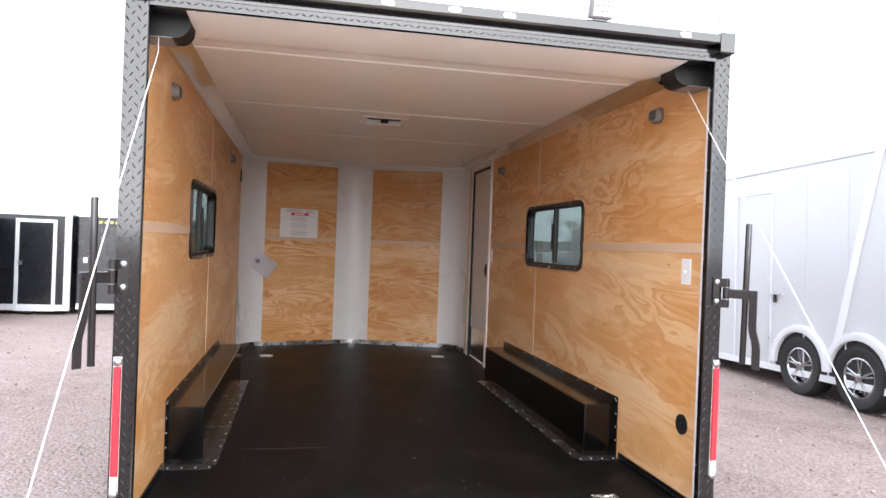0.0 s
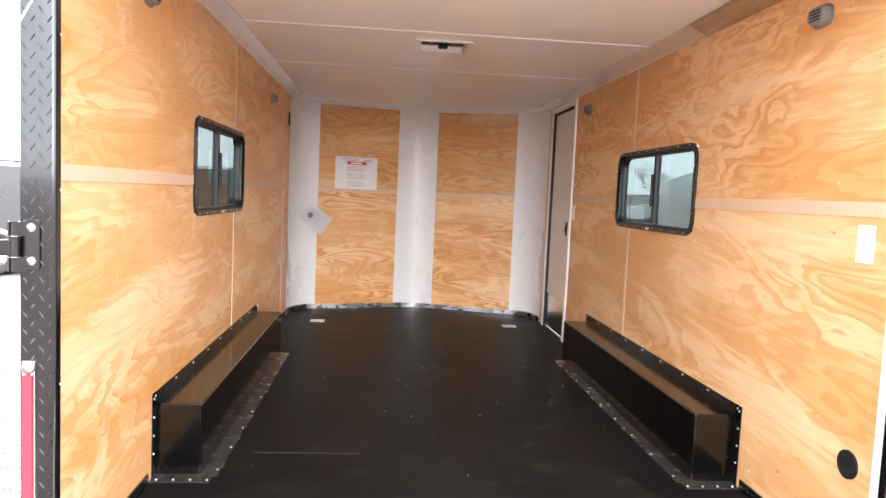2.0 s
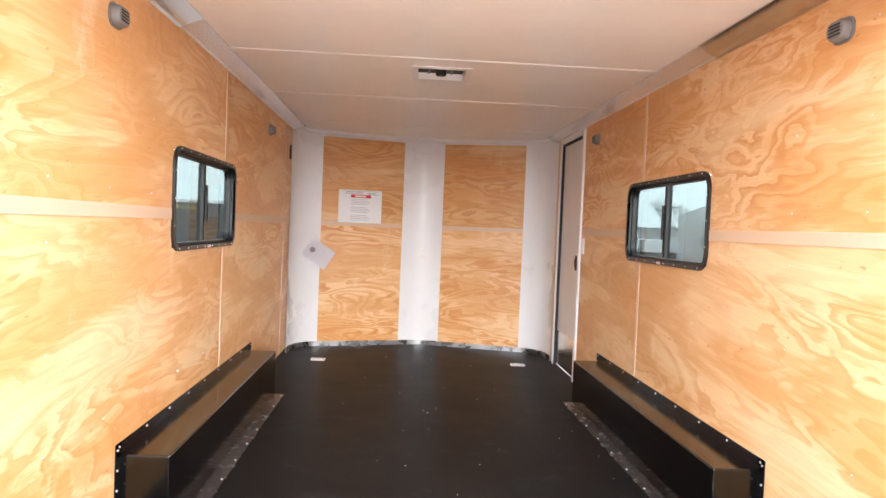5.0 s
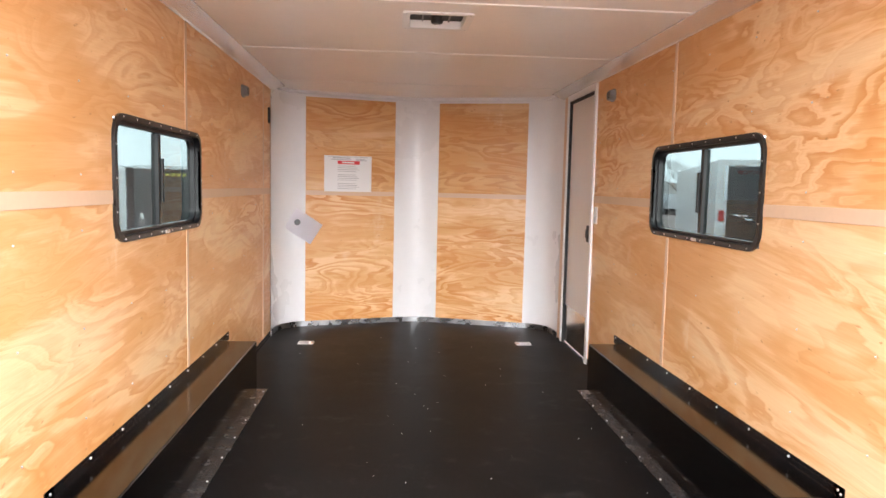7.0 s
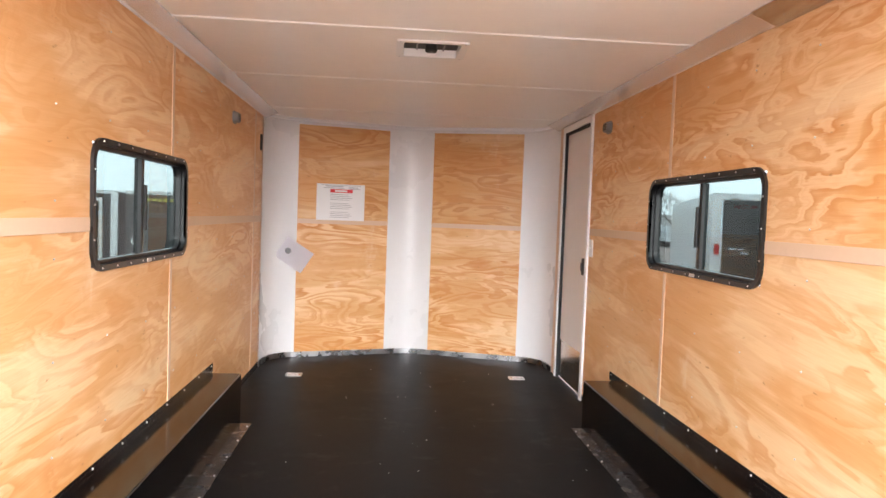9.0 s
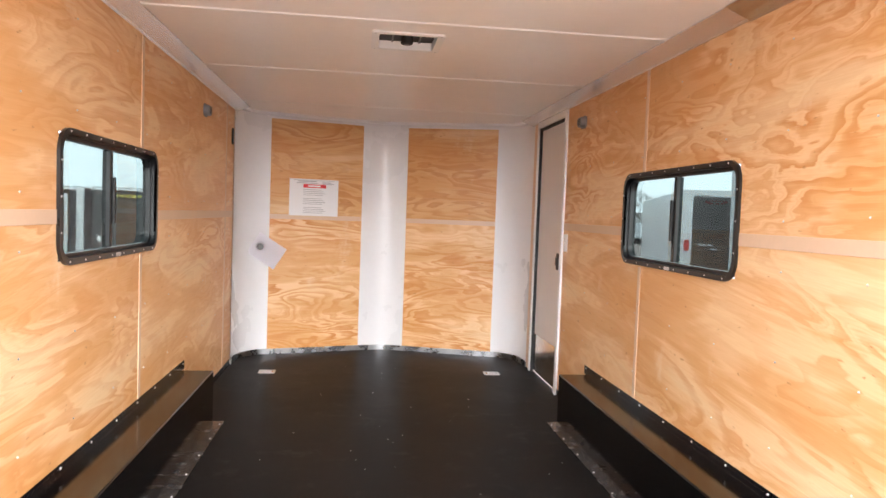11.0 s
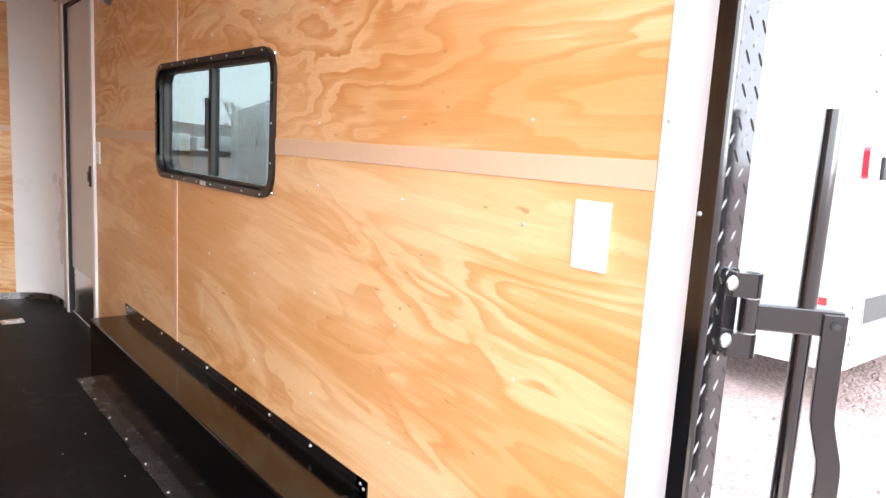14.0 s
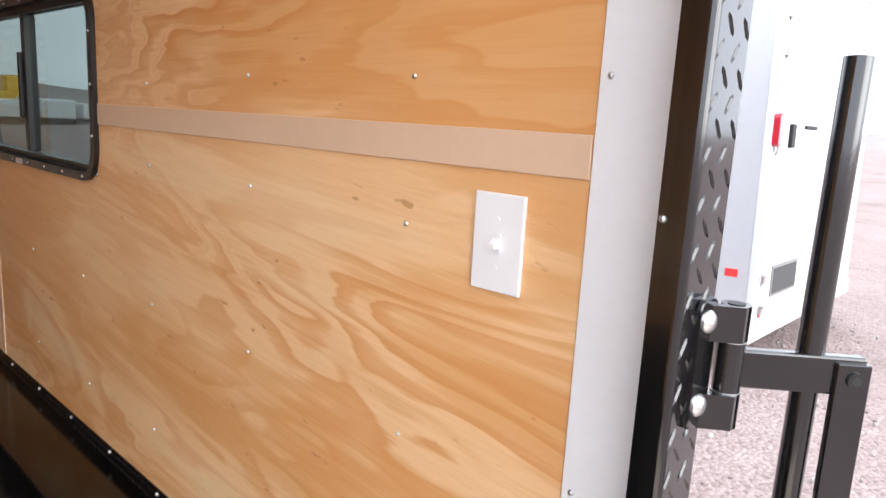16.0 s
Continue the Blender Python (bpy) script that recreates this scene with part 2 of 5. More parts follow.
def tinted_glass():
    m = bpy.data.materials.new("tinted_glass")
    m.use_nodes = True
    m.node_tree.nodes.clear()
    clear, gloss = nd(m, "ShaderNodeBsdfTransparent"), nd(m, "ShaderNodeBsdfGlossy", Roughness=0.02)
    clear.inputs["Color"].default_value = (0.345, 0.388, 0.376, 1)
    lw, mix, out = nd(m, "ShaderNodeLayerWeight", Blend=0.5), nd(m, "ShaderNodeMixShader"), nd(m, "ShaderNodeOutputMaterial")
    wire(m, calc(m, "ADD", calc(m, "MULTIPLY", calc(m, "POWER", lw.outputs["Facing"], 4.0), 0.45), 0.02), mix.inputs[0])
    wire(m, clear.outputs[0], mix.inputs[1])
    wire(m, gloss.outputs[0], mix.inputs[2])
    wire(m, mix.outputs[0], out.inputs["Surface"])
    return m


GLASS = tinted_glass()


def gravel():
    m = mat("reddish_gravel_yard", (0.470, 0.381, 0.347), 0.9, spec=0.25)
    b, v = surface(m), coords(m)
    big, mid = noise_tex(m, v, 0.35, 4, 0.55), noise_tex(m, v, 2.2, 4, 0.6)
    vor = nd(m, "ShaderNodeTexVoronoi", Scale=38.0)
    wire(m, v, vor.inputs["Vector"])
    vor2 = nd(m, "ShaderNodeTexVoronoi", Scale=95.0)
    wire(m, v, vor2.inputs["Vector"])
    c = ramp(m, calc(m, "ADD", calc(m, "MULTIPLY", big, 0.6), calc(m, "MULTIPLY", mid, 0.4)),
             [(0.36, (0.168, 0.120, 0.105)), (0.48, (0.286, 0.216, 0.198)), (0.58, (0.325, 0.251, 0.233)), (0.70, (0.381, 0.308, 0.293))])
    c = mixed(m, 0.30, c, ramp(m, vor.outputs["Color"], [(0.1, (0.116, 0.083, 0.075)), (0.5, (0.314, 0.243, 0.227)), (0.9, (0.473, 0.402, 0.383))]))
    c = mixed(m, 0.18, c, ramp(m, vor2.outputs["Color"], [(0.1, (0.143, 0.096, 0.087)), (0.9, (0.523, 0.427, 0.401))]))
    wire(m, c, b.inputs["Base Color"])
    bn = nd(m, "ShaderNodeBump", Strength=0.9, Distance=0.02)
    wire(m, calc(m, "ADD", calc(m, "MULTIPLY", vor.outputs["Distance"], -0.7), calc(m, "MULTIPLY", mid, 1.2)), bn.inputs["Height"])
    wire(m, bn.outputs["Normal"], b.inputs["Normal"])
    return m


GRAVEL = gravel()
si = nd(STONE, "ShaderNodeNewGeometry")
wire(STONE, ramp(STONE, si.outputs["Random Per Island"], [(0.0, (0.19, 0.15, 0.14)), (0.5, (0.30, 0.25, 0.235)), (1.0, (0.42, 0.39, 0.38))]), surface(STONE).inputs["Base Color"])


# ---- building helpers ----
def box(bm, lo, hi):
    lo, hi = [min(a, b) for a, b in zip(lo, hi)], [max(a, b) for a, b in zip(lo, hi)]
    v = [bm.verts.new((x, y, z)) for x in (lo[0], hi[0]) for y in (lo[1], hi[1]) for z in (lo[2], hi[2])]
    for f in ((0, 1, 3, 2), (4, 6, 7, 5), (0, 4, 5, 1), (2, 3, 7, 6), (0, 2, 6, 4), (1, 5, 7, 3)):
        bm.faces.new([v[i] for i in f])
    return v


def prism(bm, pts, a, b, axis="x"):
    """A flat outline of (u, v) points carried along an axis from a to b."""
    def at(p, w):
        return {"x": (w, p[0], p[1]), "y": (p[0], w, p[1]), "z": (p[0], p[1], w)}[axis]
    lo, hi = [bm.verts.new(at(p, a)) for p in pts], [bm.verts.new(at(p, b)) for p in pts]
    bm.faces.new(lo[::-1]), bm.faces.new(hi)
    for i in range(len(pts)):
        j = (i + 1) % len(pts)
        bm.faces.new((lo[i], lo[j], hi[j], hi[i]))


def tube(bm, path, r, seg=10):
    """A round bar through a list of points."""
    path, rings = [Vector(p) for p in path], []
    for i, p in enumerate(path):
        d = (path[min(i + 1, len(path) - 1)] - path[max(i - 1, 0)]).normalized()
        u = d.orthogonal().normalized()
        w = d.cross(u)
        rad = r[i] if isinstance(r, (list, tuple)) else r
        rings.append([bm.verts.new(p + rad * (math.cos(2 * math.pi * k / seg) * u + math.sin(2 * math.pi * k / seg) * w)) for k in range(seg)])
    for a, b in zip(rings, rings[1:]):
        k0 = min(range(seg), key=lambda k: (a[0].co - b[k].co).length)
        for k in range(seg):
            bm.faces.new((a[k], a[(k + 1) % seg], b[(k + 1 + k0) % seg], b[(k + k0) % seg]))
    bm.faces.new(rings[0][::-1]), bm.faces.new(rings[-1])


def disc(bm, c, n, r, h, seg=20, r2=None):
    c, n = Vector(c), Vector(n).normalized()
    tube(bm, [c, c + n * h], [r, r if r2 is None else r2], seg)


def rrect(w, h, r, n=6):
    """A rounded rectangle round the origin."""
    pts = []
    for cx, cy, a0 in ((w / 2 - r, h / 2 - r, 0), (-w / 2 + r, h / 2 - r, 90), (-w / 2 + r, -h / 2 + r, 180), (w / 2 - r, -h / 2 + r, 270)):
        for i in range(n + 1):
            a = radians(a0 + 90 * i / n)
            pts.append((cx + r * math.cos(a), cy + r * math.sin(a)))
    return pts


def ring(bm, outer, inner, a, b, axis="x"):
    """A frame between two outlines with the same count of points."""
    def at(p, w):
        return {"x": (w, p[0], p[1]), "y": (p[0], w, p[1]), "z": (p[0], p[1], w)}[axis]
    rows = [[bm.verts.new(at(p, w)) for p in o] for o, w in ((outer, a), (outer, b), (inner, b), (inner, a))]
    n = len(outer)
    for r in range(4):
        A, B = rows[r], rows[(r + 1) % 4]
        for i in range(n):
            j = (i + 1) % n
            bm.faces.new((A[i], A[j], B[j], B[i]))


def soften(bm, width, seg=2):
    bmesh.ops.bevel(bm, geom=bm.edges[:], offset=width, segments=seg, affect="EDGES", profile=0.5)


def mesh_of(name, bm, material, smooth=False):
    bmesh.ops.recalc_face_normals(bm, faces=bm.faces[:])
    me = bpy.data.meshes.new(name)
    bm.to_mesh(me)
    bm.free()
    me.materials.append(material)
    if smooth:
        me.shade_smooth()
        me.set_sharp_from_angle(angle=radians(40))
    return me


def part(name, bm, material, parent, label="", smooth=False):
    ob = new(name, mesh_of(name, bm, material, smooth))
    if parent is not None:
        ob.parent = parent
    return tagged(ob, label)


def block(name, lo, hi, material, parent, label="", bevel=0.0):
    bm = bmesh.new()
    box(bm, lo, hi)
    if bevel:
        soften(bm, bevel)
    return part(name, bm, material, parent, label)


def thing(name, label, category, at=(0, 0, 0), group="", kind=""):
    ob = tagged(new(name), label, category, group, kind)
    ob.location = at
    return ob


def struct(name, bm, material, label, category, smooth=False):
    return tagged(new(name, mesh_of(name, bm, material, smooth)), label, category, kind="structure")


def shared(name, me, at, parent, turn=None):
    ob = new(name, me)
    ob.parent = parent
    ob.matrix_basis = Matrix.Translation(at) @ (turn or Matrix())
    return ob


def screw_mesh(r=0.0039):
    bm = bmesh.new()
    tube(bm, [(0, 0, -0.002), (0, 0, 0.0012), (0, 0, 0.0030), (0, 0, 0.0036)], [r, r, r * 0.7, r * 0.3], 8)
    return mesh_of("screw", bm, ZINC, True)


SCREW = screw_mesh()
RIVET = screw_mesh(0.0048)
FACE_L, FACE_R = pose(0, 0, 0, 0, 90, 0), pose(0, 0, 0, 0, -90, 0)
FACE_BACK = pose(0, 0, 0, 90, 0, 0)


def cut_rects(rect, hole):
    """What is left of a rectangle (u0, v0, u1, v1) without a hole."""
    u0, v0, u1, v1 = rect
    a0, b0, a1, b1 = max(u0, hole[0]), max(v0, hole[1]), min(u1, hole[2]), min(v1, hole[3])
    if a0 >= a1 or b0 >= b1:
        return [rect]
    out = [(u0, v0, a0, v1), (a1, v0, u1, v1), (a0, v0, a1, b0), (a0, b1, a1, v1)]
    return [r for r in out if r[2] - r[0] > 1e-4 and r[3] - r[1] > 1e-4]


def tread(bm, origin, u, v, n, w, h, pitch=0.026, size=0.021, rise=0.0018, breadth=0.0042):
    """Raised lozenges of tread plate, turned this way and that, over a w by h field."""
    origin, u, v, n = Vector(origin), Vector(u), Vector(v), Vector(n)
    for i in range(max(1, int(w / pitch))):
        for j in range(max(1, int(h / pitch))):
            a = radians(60 if (i + j) % 2 else -60) if h >= w else radians(30 if (i + j) % 2 else -30)
            d, e = math.cos(a) * u + math.sin(a) * v, -math.sin(a) * u + math.cos(a) * v
            c = origin + u * ((i + 0.5) * w / max(1, int(w / pitch))) + v * ((j + 0.5) * h / max(1, int(h / pitch)))
            p = [bm.verts.new(c + d * s * size / 2 + e * q * breadth / 2 + n * z) for s, q, z in
                 ((-1, 0, 0), (0, -1, 0), (1, 0, 0), (0, 1, 0), (-0.55, 0, rise), (0.55, 0, rise))]
            for f in ((0, 1, 4), (1, 5, 4), (1, 2, 5), (2, 3, 5), (3, 4, 5), (3, 0, 4)):
                bm.faces.new([p[k] for k in f])


# ---- the trailer's shell ----
bm = bmesh.new()
box(bm, (-WX - 0.02, 0.0, FZ - 0.10), (WX + 0.02, 5.5, FZ))
floor = struct("floor", bm, FLOOR, "black coated trailer floor with scuffs and grit", "floor")

WIN_L, WIN_R = (1.485, 1.601, 2.578, 2.047), (1.508, 1.602, 2.638, 2.047)
DOOR = (3.808, FZ - 0.2, 4.515, 2.532)
SEAM_Z, SHEET_TOP = 1.742, 2.60


def side_wall(name, sx, holes, columns, ply, label):
    """Outer skin with its openings; plywood sheets, battens and screws are its pieces."""
    bm = bmesh.new()
    rects = [(0.05, FZ - 0.12, 4.72, 2.67)]
    for hole in holes:
        rects = [r for rect in rects for r in cut_rects(rect, hole)]
    for u0, v0, u1, v1 in rects:
        box(bm, (sx * (WX + 0.012), u0, v0), (sx * (WX + 0.022), u1, v1))
    wall = struct(name, bm, SKIN_BLACK, label, "wall")
    for y0, y1 in zip(columns, columns[1:]):
        for z0, z1 in ((FZ, SEAM_Z), (SEAM_Z + 0.0005, SHEET_TOP)):
            bm, rects = bmesh.new(), [(y0 + 0.0008, z0, y1 - 0.0008, z1)]
            for hole in holes:
                rects = [r for rect in rects for r in cut_rects(rect, hole)]
            for u0, v0, u1, v1 in rects:
                box(bm, (sx * WX, u0, v0), (sx * (WX + 0.0115), u1, v1))
            part("plywood_sheet", bm, PLY_R2 if sx > 0 and z0 > 1 else ply, wall)
    turn = FACE_R if sx > 0 else FACE_L
    y = 0.41
    while y < columns[-1] - 0.05:
        for z in (0.66, 1.03, 1.335, 1.648, 1.84, 2.14, 2.44):
            if all(not (h[0] - 0.06 < y < h[2] + 0.06 and h[1] - 0.06 < z < h[3] + 0.06) for h in holes) and not (z < 0.92 and 0.85 < y < 3.25):
                shared("screw", SCREW, (sx * WX, y + random.uniform(-0.006, 0.006), z + random.uniform(-0.012, 0.012)), wall, turn)
        y += 0.406
    return wall


wall_r = side_wall("wall_right", 1, [WIN_R, DOOR], [0.128, 2.41, 3.762, 4.70], PLY_R, "varnished pine plywood side wall with pale joint battens")
wall_l = side_wall("wall_left", -1, [WIN_L], [0.128, 2.365, 4.36, 4.70], PLY_L, "varnished pine plywood side wall with pale joint battens")


def batten(sx, y0, z0, y1, z1, wall, thick=0.0035):
    bm = bmesh.new()
    box(bm, (sx * WX, y0, z0), (sx * (WX - thick), y1, z1))
    soften(bm, 0.001, 1)
    return part("batten", bm, PLY_EDGE, wall, "thin bare wooden joint batten")


for sx, wall, ends in ((1, wall_r, (0.130, 1.491, 2.655, 3.758)), (-1, wall_l, (0.130, 1.468, 2.594, 4.66))):
    batten(sx, ends[0], 1.731, ends[1], 1.780, wall)
    batten(sx, ends[2], 1.731, ends[3], 1.780, wall)
for sx, wall, y in ((1, wall_r, 2.41), (-1, wall_l, 2.365)):
    batten(sx, y - 0.016, FZ + 0.33, y + 0.016, 1.578, wall)
    batten(sx, y - 0.016, 2.06, y + 0.016, 2.585, wall)
batten(-1, 4.345, FZ + 0.01, 4.375, 1.730, wall_l)
batten(-1, 4.345, 1.781, 4.375, 2.585, wall_l)
batten(1, 4.565, FZ + 0.01, 4.69, 2.58, wall_r, 0.0025)

# white strip that closes each wall at the rear opening
for sx, wall in ((1, wall_r), (-1, wall_l)):
    bm = bmesh.new()
    box(bm, (sx * (WX + 0.01), 0.0215, FZ), (sx * (WX - 0.004), 0.128, 2.60))
    soften(bm, 0.0015, 1)
    strip = part("end_trim", bm, WHITE, wall, "white painted metal end strip")
    for z in (0.75, 1.06, 1.37, 1.842, 2.16, 2.46):
        shared("screw", SCREW, (sx * (WX - 0.004), 0.114, z), strip, FACE_R if sx > 0 else FACE_L)

# ---- rounded, slightly pointed front ----
def nose_outline(inset=0.0):
    """Half outline from the side wall round the corner to the middle, as (x, y)."""
    w, pts = WX - inset, []
    pts.append((w, 4.66))
    corner, end = (w, 5.03 - inset * 0.3), (0.97, 5.085 - inset)
    a, c = (w, 4.72), end
    for i in range(0, 13):
        t = i / 12
        pts.append(((1 - t) ** 2 * a[0] + 2 * t * (1 - t) * corner[0] + t * t * c[0], (1 - t) ** 2 * a[1] + 2 * t * (1 - t) * corner[1] + t * t * c[1]))
    b, m, e = (0.20, 5.305 - inset), (0.07, 5.345 - inset), (0.0, 5.347 - inset)
    pts += [b]
    for i in range(1, 7):
        t = i / 6
        pts.append(((1 - t) ** 2 * b[0] + 2 * t * (1 - t) * m[0] + t * t * e[0], (1 - t) ** 2 * b[1] + 2 * t * (1 - t) * m[1] + t * t * e[1]))
    return pts


def nose_line(inset=0.0):
    half = nose_outline(inset)
    return half + [(-x, y) for x, y in half[-2::-1]]


def nose_band(bm, inset, thick, z0, z1):
    inner, outer = nose_line(inset), nose_line(inset - thick)
    rows = [[bm.verts.new((x, y, z)) for x, y in line] for line, z in ((inner, z0), (inner, z1), (outer, z1), (outer, z0))]
    for a, b in zip(rows, rows[1:] + rows[:1]):
        for i in range(len(inner) - 1):
            bm.faces.new((a[i], a[i + 1], b[i + 1], b[i]))
    for i in (0, len(inner) - 1):
        bm.faces.new([r[i] for r in rows])


bm = bmesh.new()
nose_band(bm, 0.0, 0.03, FZ, 2.66)
front = struct("wall_front", bm, VINYL, "glossy white front skin bent round the corners", "wall", True)
for sx in (1, -1):
    for z0, z1 in ((0.592, SEAM_Z), (SEAM_Z + 0.0005, 2.578)):
        bm = bmesh.new()
        x0, x1, y0, y1 = 0.985, 0.203, 5.0865, 5.308
        n = Vector((-(y1 - y0), -(x0 - x1))).normalized() * 0.006
        pts = [(sx * x0, y0), (sx * x1, y1), (sx * (x1 + n.x), y1 + n.y), (sx * (x0 + n.x), y0 + n.y)]
        pts = [(x, y - 0.003) for x, y in pts]
        prism(bm, pts, z0, z1, "z")
        part("plywood_sheet", bm, PLY_F if z0 < 1 else PLY_F2, front)
    bm = bmesh.new()
    prism(bm, [(sx * 0.983, 5.0785), (sx * 0.205, 5.2985), (sx * 0.205, 5.2955), (sx * 0.983, 5.0755)], SEAM_Z - 0.02, SEAM_Z + 0.022, "z")
    part("batten", bm, PLY_EDGE, front, "thin bare wooden joint batten")

# kick strip of tread plate round the front
bm = bmesh.new()
nose_band(bm, 0.014, 0.008, FZ, FZ + 0.045)
half = nose_line(0.014)
for (xa, ya), (xb, yb) in zip(half, half[1:]):
    d = Vector((xb - xa, yb - ya, 0))
    if d.length > 0.02:
        tread(bm, (xa, ya, FZ + 0.006), d.normalized(), (0, 0, 1), Vector((d.y, -d.x, 0)).normalized(), d.length, 0.034, 0.017, 0.014, 0.0015, 0.004)
struct("baseboard", bm, BRIGHT, "low bright tread-plate strip along the front floor edge", "baseboard", False)


def side_kick(sx, y0, y1, material):
    bm = bmesh.new()
    box(bm, (sx * WX, y0, FZ), (sx * (WX - 0.007), y1, FZ + 0.045))
    tread(bm, (sx * (WX - 0.007), y0, FZ + 0.006), (0, 1, 0), (0, 0, 1), (-sx, 0, 0), y1 - y0, 0.034, 0.02, 0.015, 0.0015, 0.004)
    struct("baseboard", bm, material, "low black tread-plate strip along the floor edge", "baseboard")


side_kick(1, 0.13, 0.875, TREAD)
side_kick(-1, 0.13, 0.875, TREAD)
side_kick(-1, 3.20, 4.64, TREAD)
side_kick(1, 3.20, 3.755, TREAD)

# ---- ceiling ----
bm = bmesh.new()
seams = [0.04, 0.72, 2.01, 3.16, 4.46, 5.36]
VENT_HOLE = (-0.156, 2.205, 0.124, 2.485)
for y0, y1 in zip(seams, seams[1:]):
    for u0, v0, u1, v1 in cut_rects((-WX, y0 + 0.001, WX, y1 - 0.001), VENT_HOLE):
        box(bm, (u0, v0, CZ), (u1, v1, CZ + 0.02))
for u0, v0, u1, v1 in cut_rects((-WX - 0.015, 0.08, WX + 0.015, 5.45), VENT_HOLE):
    box(bm, (u0, v0, CZ + 0.02), (u1, v1, CZ + 0.045))
struct("ceiling", bm, CEIL, "off-white smooth ceiling panels", "ceiling")
for y in seams[1:-1]:
    bm = bmesh.new()
    prism(bm, [(y - 0.015, CZ - 0.0005), (y - 0.010, CZ - 0.006), (y + 0.010, CZ - 0.006), (y + 0.015, CZ - 0.0005)], -1.125, 1.125, "x")
    struct("trim", bm, SEAM, "thin white strip over a ceiling joint", "trim")

for sx in (1, -1):
    for y0, y1, out, material, lab in ((1.50, 4.78, 0.0, COVE, "polished metal cove between wall and ceiling"), (0.50, 1.495, 0.006, COVE_REAR, "polished metal cove over the ramp spring")):
        bm = bmesh.new()
        prof = [(1.12 - out, CZ - 0.002), (1.12 - out, CZ - 0.006), (1.205, 2.585 - out), (WX - 0.002, 2.578 - out), (WX + 0.001, 2.60)]
        prism(bm, [(sx * a, b) for a, b in prof], y0, y1, "y")
        struct("trim", bm, material, lab, "trim")
bm = bmesh.new()
nose_band(bm, 0.05, 0.05, 2.605, CZ)
struct("trim", bm, WHITE, "white strip along the top of the front wall", "trim")

# ---- windows ----
def window(name, sx, hole, split, label):
    yc, zc = (hole[0] + hole[2]) / 2, (hole[1] + hole[3]) / 2
    w, h = hole[2] - hole[0] + 0.03, hole[3] - hole[1] + 0.03

    def off(pts):
        return [(a + yc, b + zc) for a, b in pts]
    win = tagged(new(name), label, "window", kind="structure")
    bm = bmesh.new()
    ring(bm, off(rrect(w, h, 0.085)), off(rrect(w - 0.046, h - 0.046, 0.066)), sx * (WX - 0.012), sx * (WX + 0.001))
    ring(bm, off(rrect(w - 0.034, h - 0.034, 0.072)), off(rrect(w - 0.046, h - 0.046, 0.066)), sx * (WX - 0.0125), sx * (WX + 0.055))
    soft = part("window_frame", bm, WINFRAME, win, "black moulded frame with rounded corners", True)
    bm = bmesh.new()
    ring(bm, off(rrect(w - 0.047, h - 0.047, 0.066)), off(rrect(w - 0.074, h - 0.074, 0.054)), sx * (WX + 0.016), sx * (WX + 0.050))
    part("sash", bm, WINFRAME, win)
    bm = bmesh.new()
    box(bm, (sx * (WX + 0.012), split - 0.014, zc - h / 2 + 0.04), (sx * (WX + 0.045), split + 0.014, zc + h / 2 - 0.04))
    soften(bm, 0.002, 1)
    bar = part("mullion", bm, WINFRAME, win)
    bm = bmesh.new()
    box(bm, (sx * (WX + 0.002), split + 0.008 * 1, zc - 0.10), (sx * (WX + 0.014), split + 0.026, zc + 0.09))
    soften(bm, 0.003, 2)
    part("latch", bm, RUBBER, bar, "black sliding latch grip")
    for a, b, x in ((hole[0] + 0.02, split, 0.028), (split, hole[2] - 0.02, 0.036)):
        bm = bmesh.new()
        box(bm, (sx * (WX + x), a, hole[1] + 0.02), (sx * (WX + x + 0.004), b, hole[3] - 0.02))
        pane = part("pane", bm, GLASS, win, "green-tinted sliding pane")
        pane.visible_shadow = False
    turn = FACE_R if sx > 0 else FACE_L
    for i in range(8):
        y = hole[0] + 0.07 + (hole[2] - hole[0] - 0.14) * i / 7
        for z in (hole[1] - 0.0035, hole[3] + 0.0035):
            shared("screw", SCREW, (sx * (WX - 0.012), y, z), soft, turn)
    for i in range(3):
        z = hole[1] + 0.10 + (hole[3] - hole[1] - 0.20) * i / 2
        for y in (hole[0] - 0.0035, hole[2] + 0.0035):
            shared("screw", SCREW, (sx * (WX - 0.012), y, z), soft, turn)
    bm = bmesh.new()
    box(bm, (sx * (WX - 0.013), yc - 0.03, hole[1] - 0.012), (sx * (WX - 0.019), yc + 0.02, hole[1] + 0.004))
    soften(bm, 0.002, 1)
    part("drain_clip", bm, ZINC, win, "small bright clip on the sill")
    return win


window("window_1", -1, WIN_L, 2.02, "black-framed sliding window with tinted glass")
window("window_2", 1, WIN_R, 2.078, "black-framed sliding window with tinted glass")

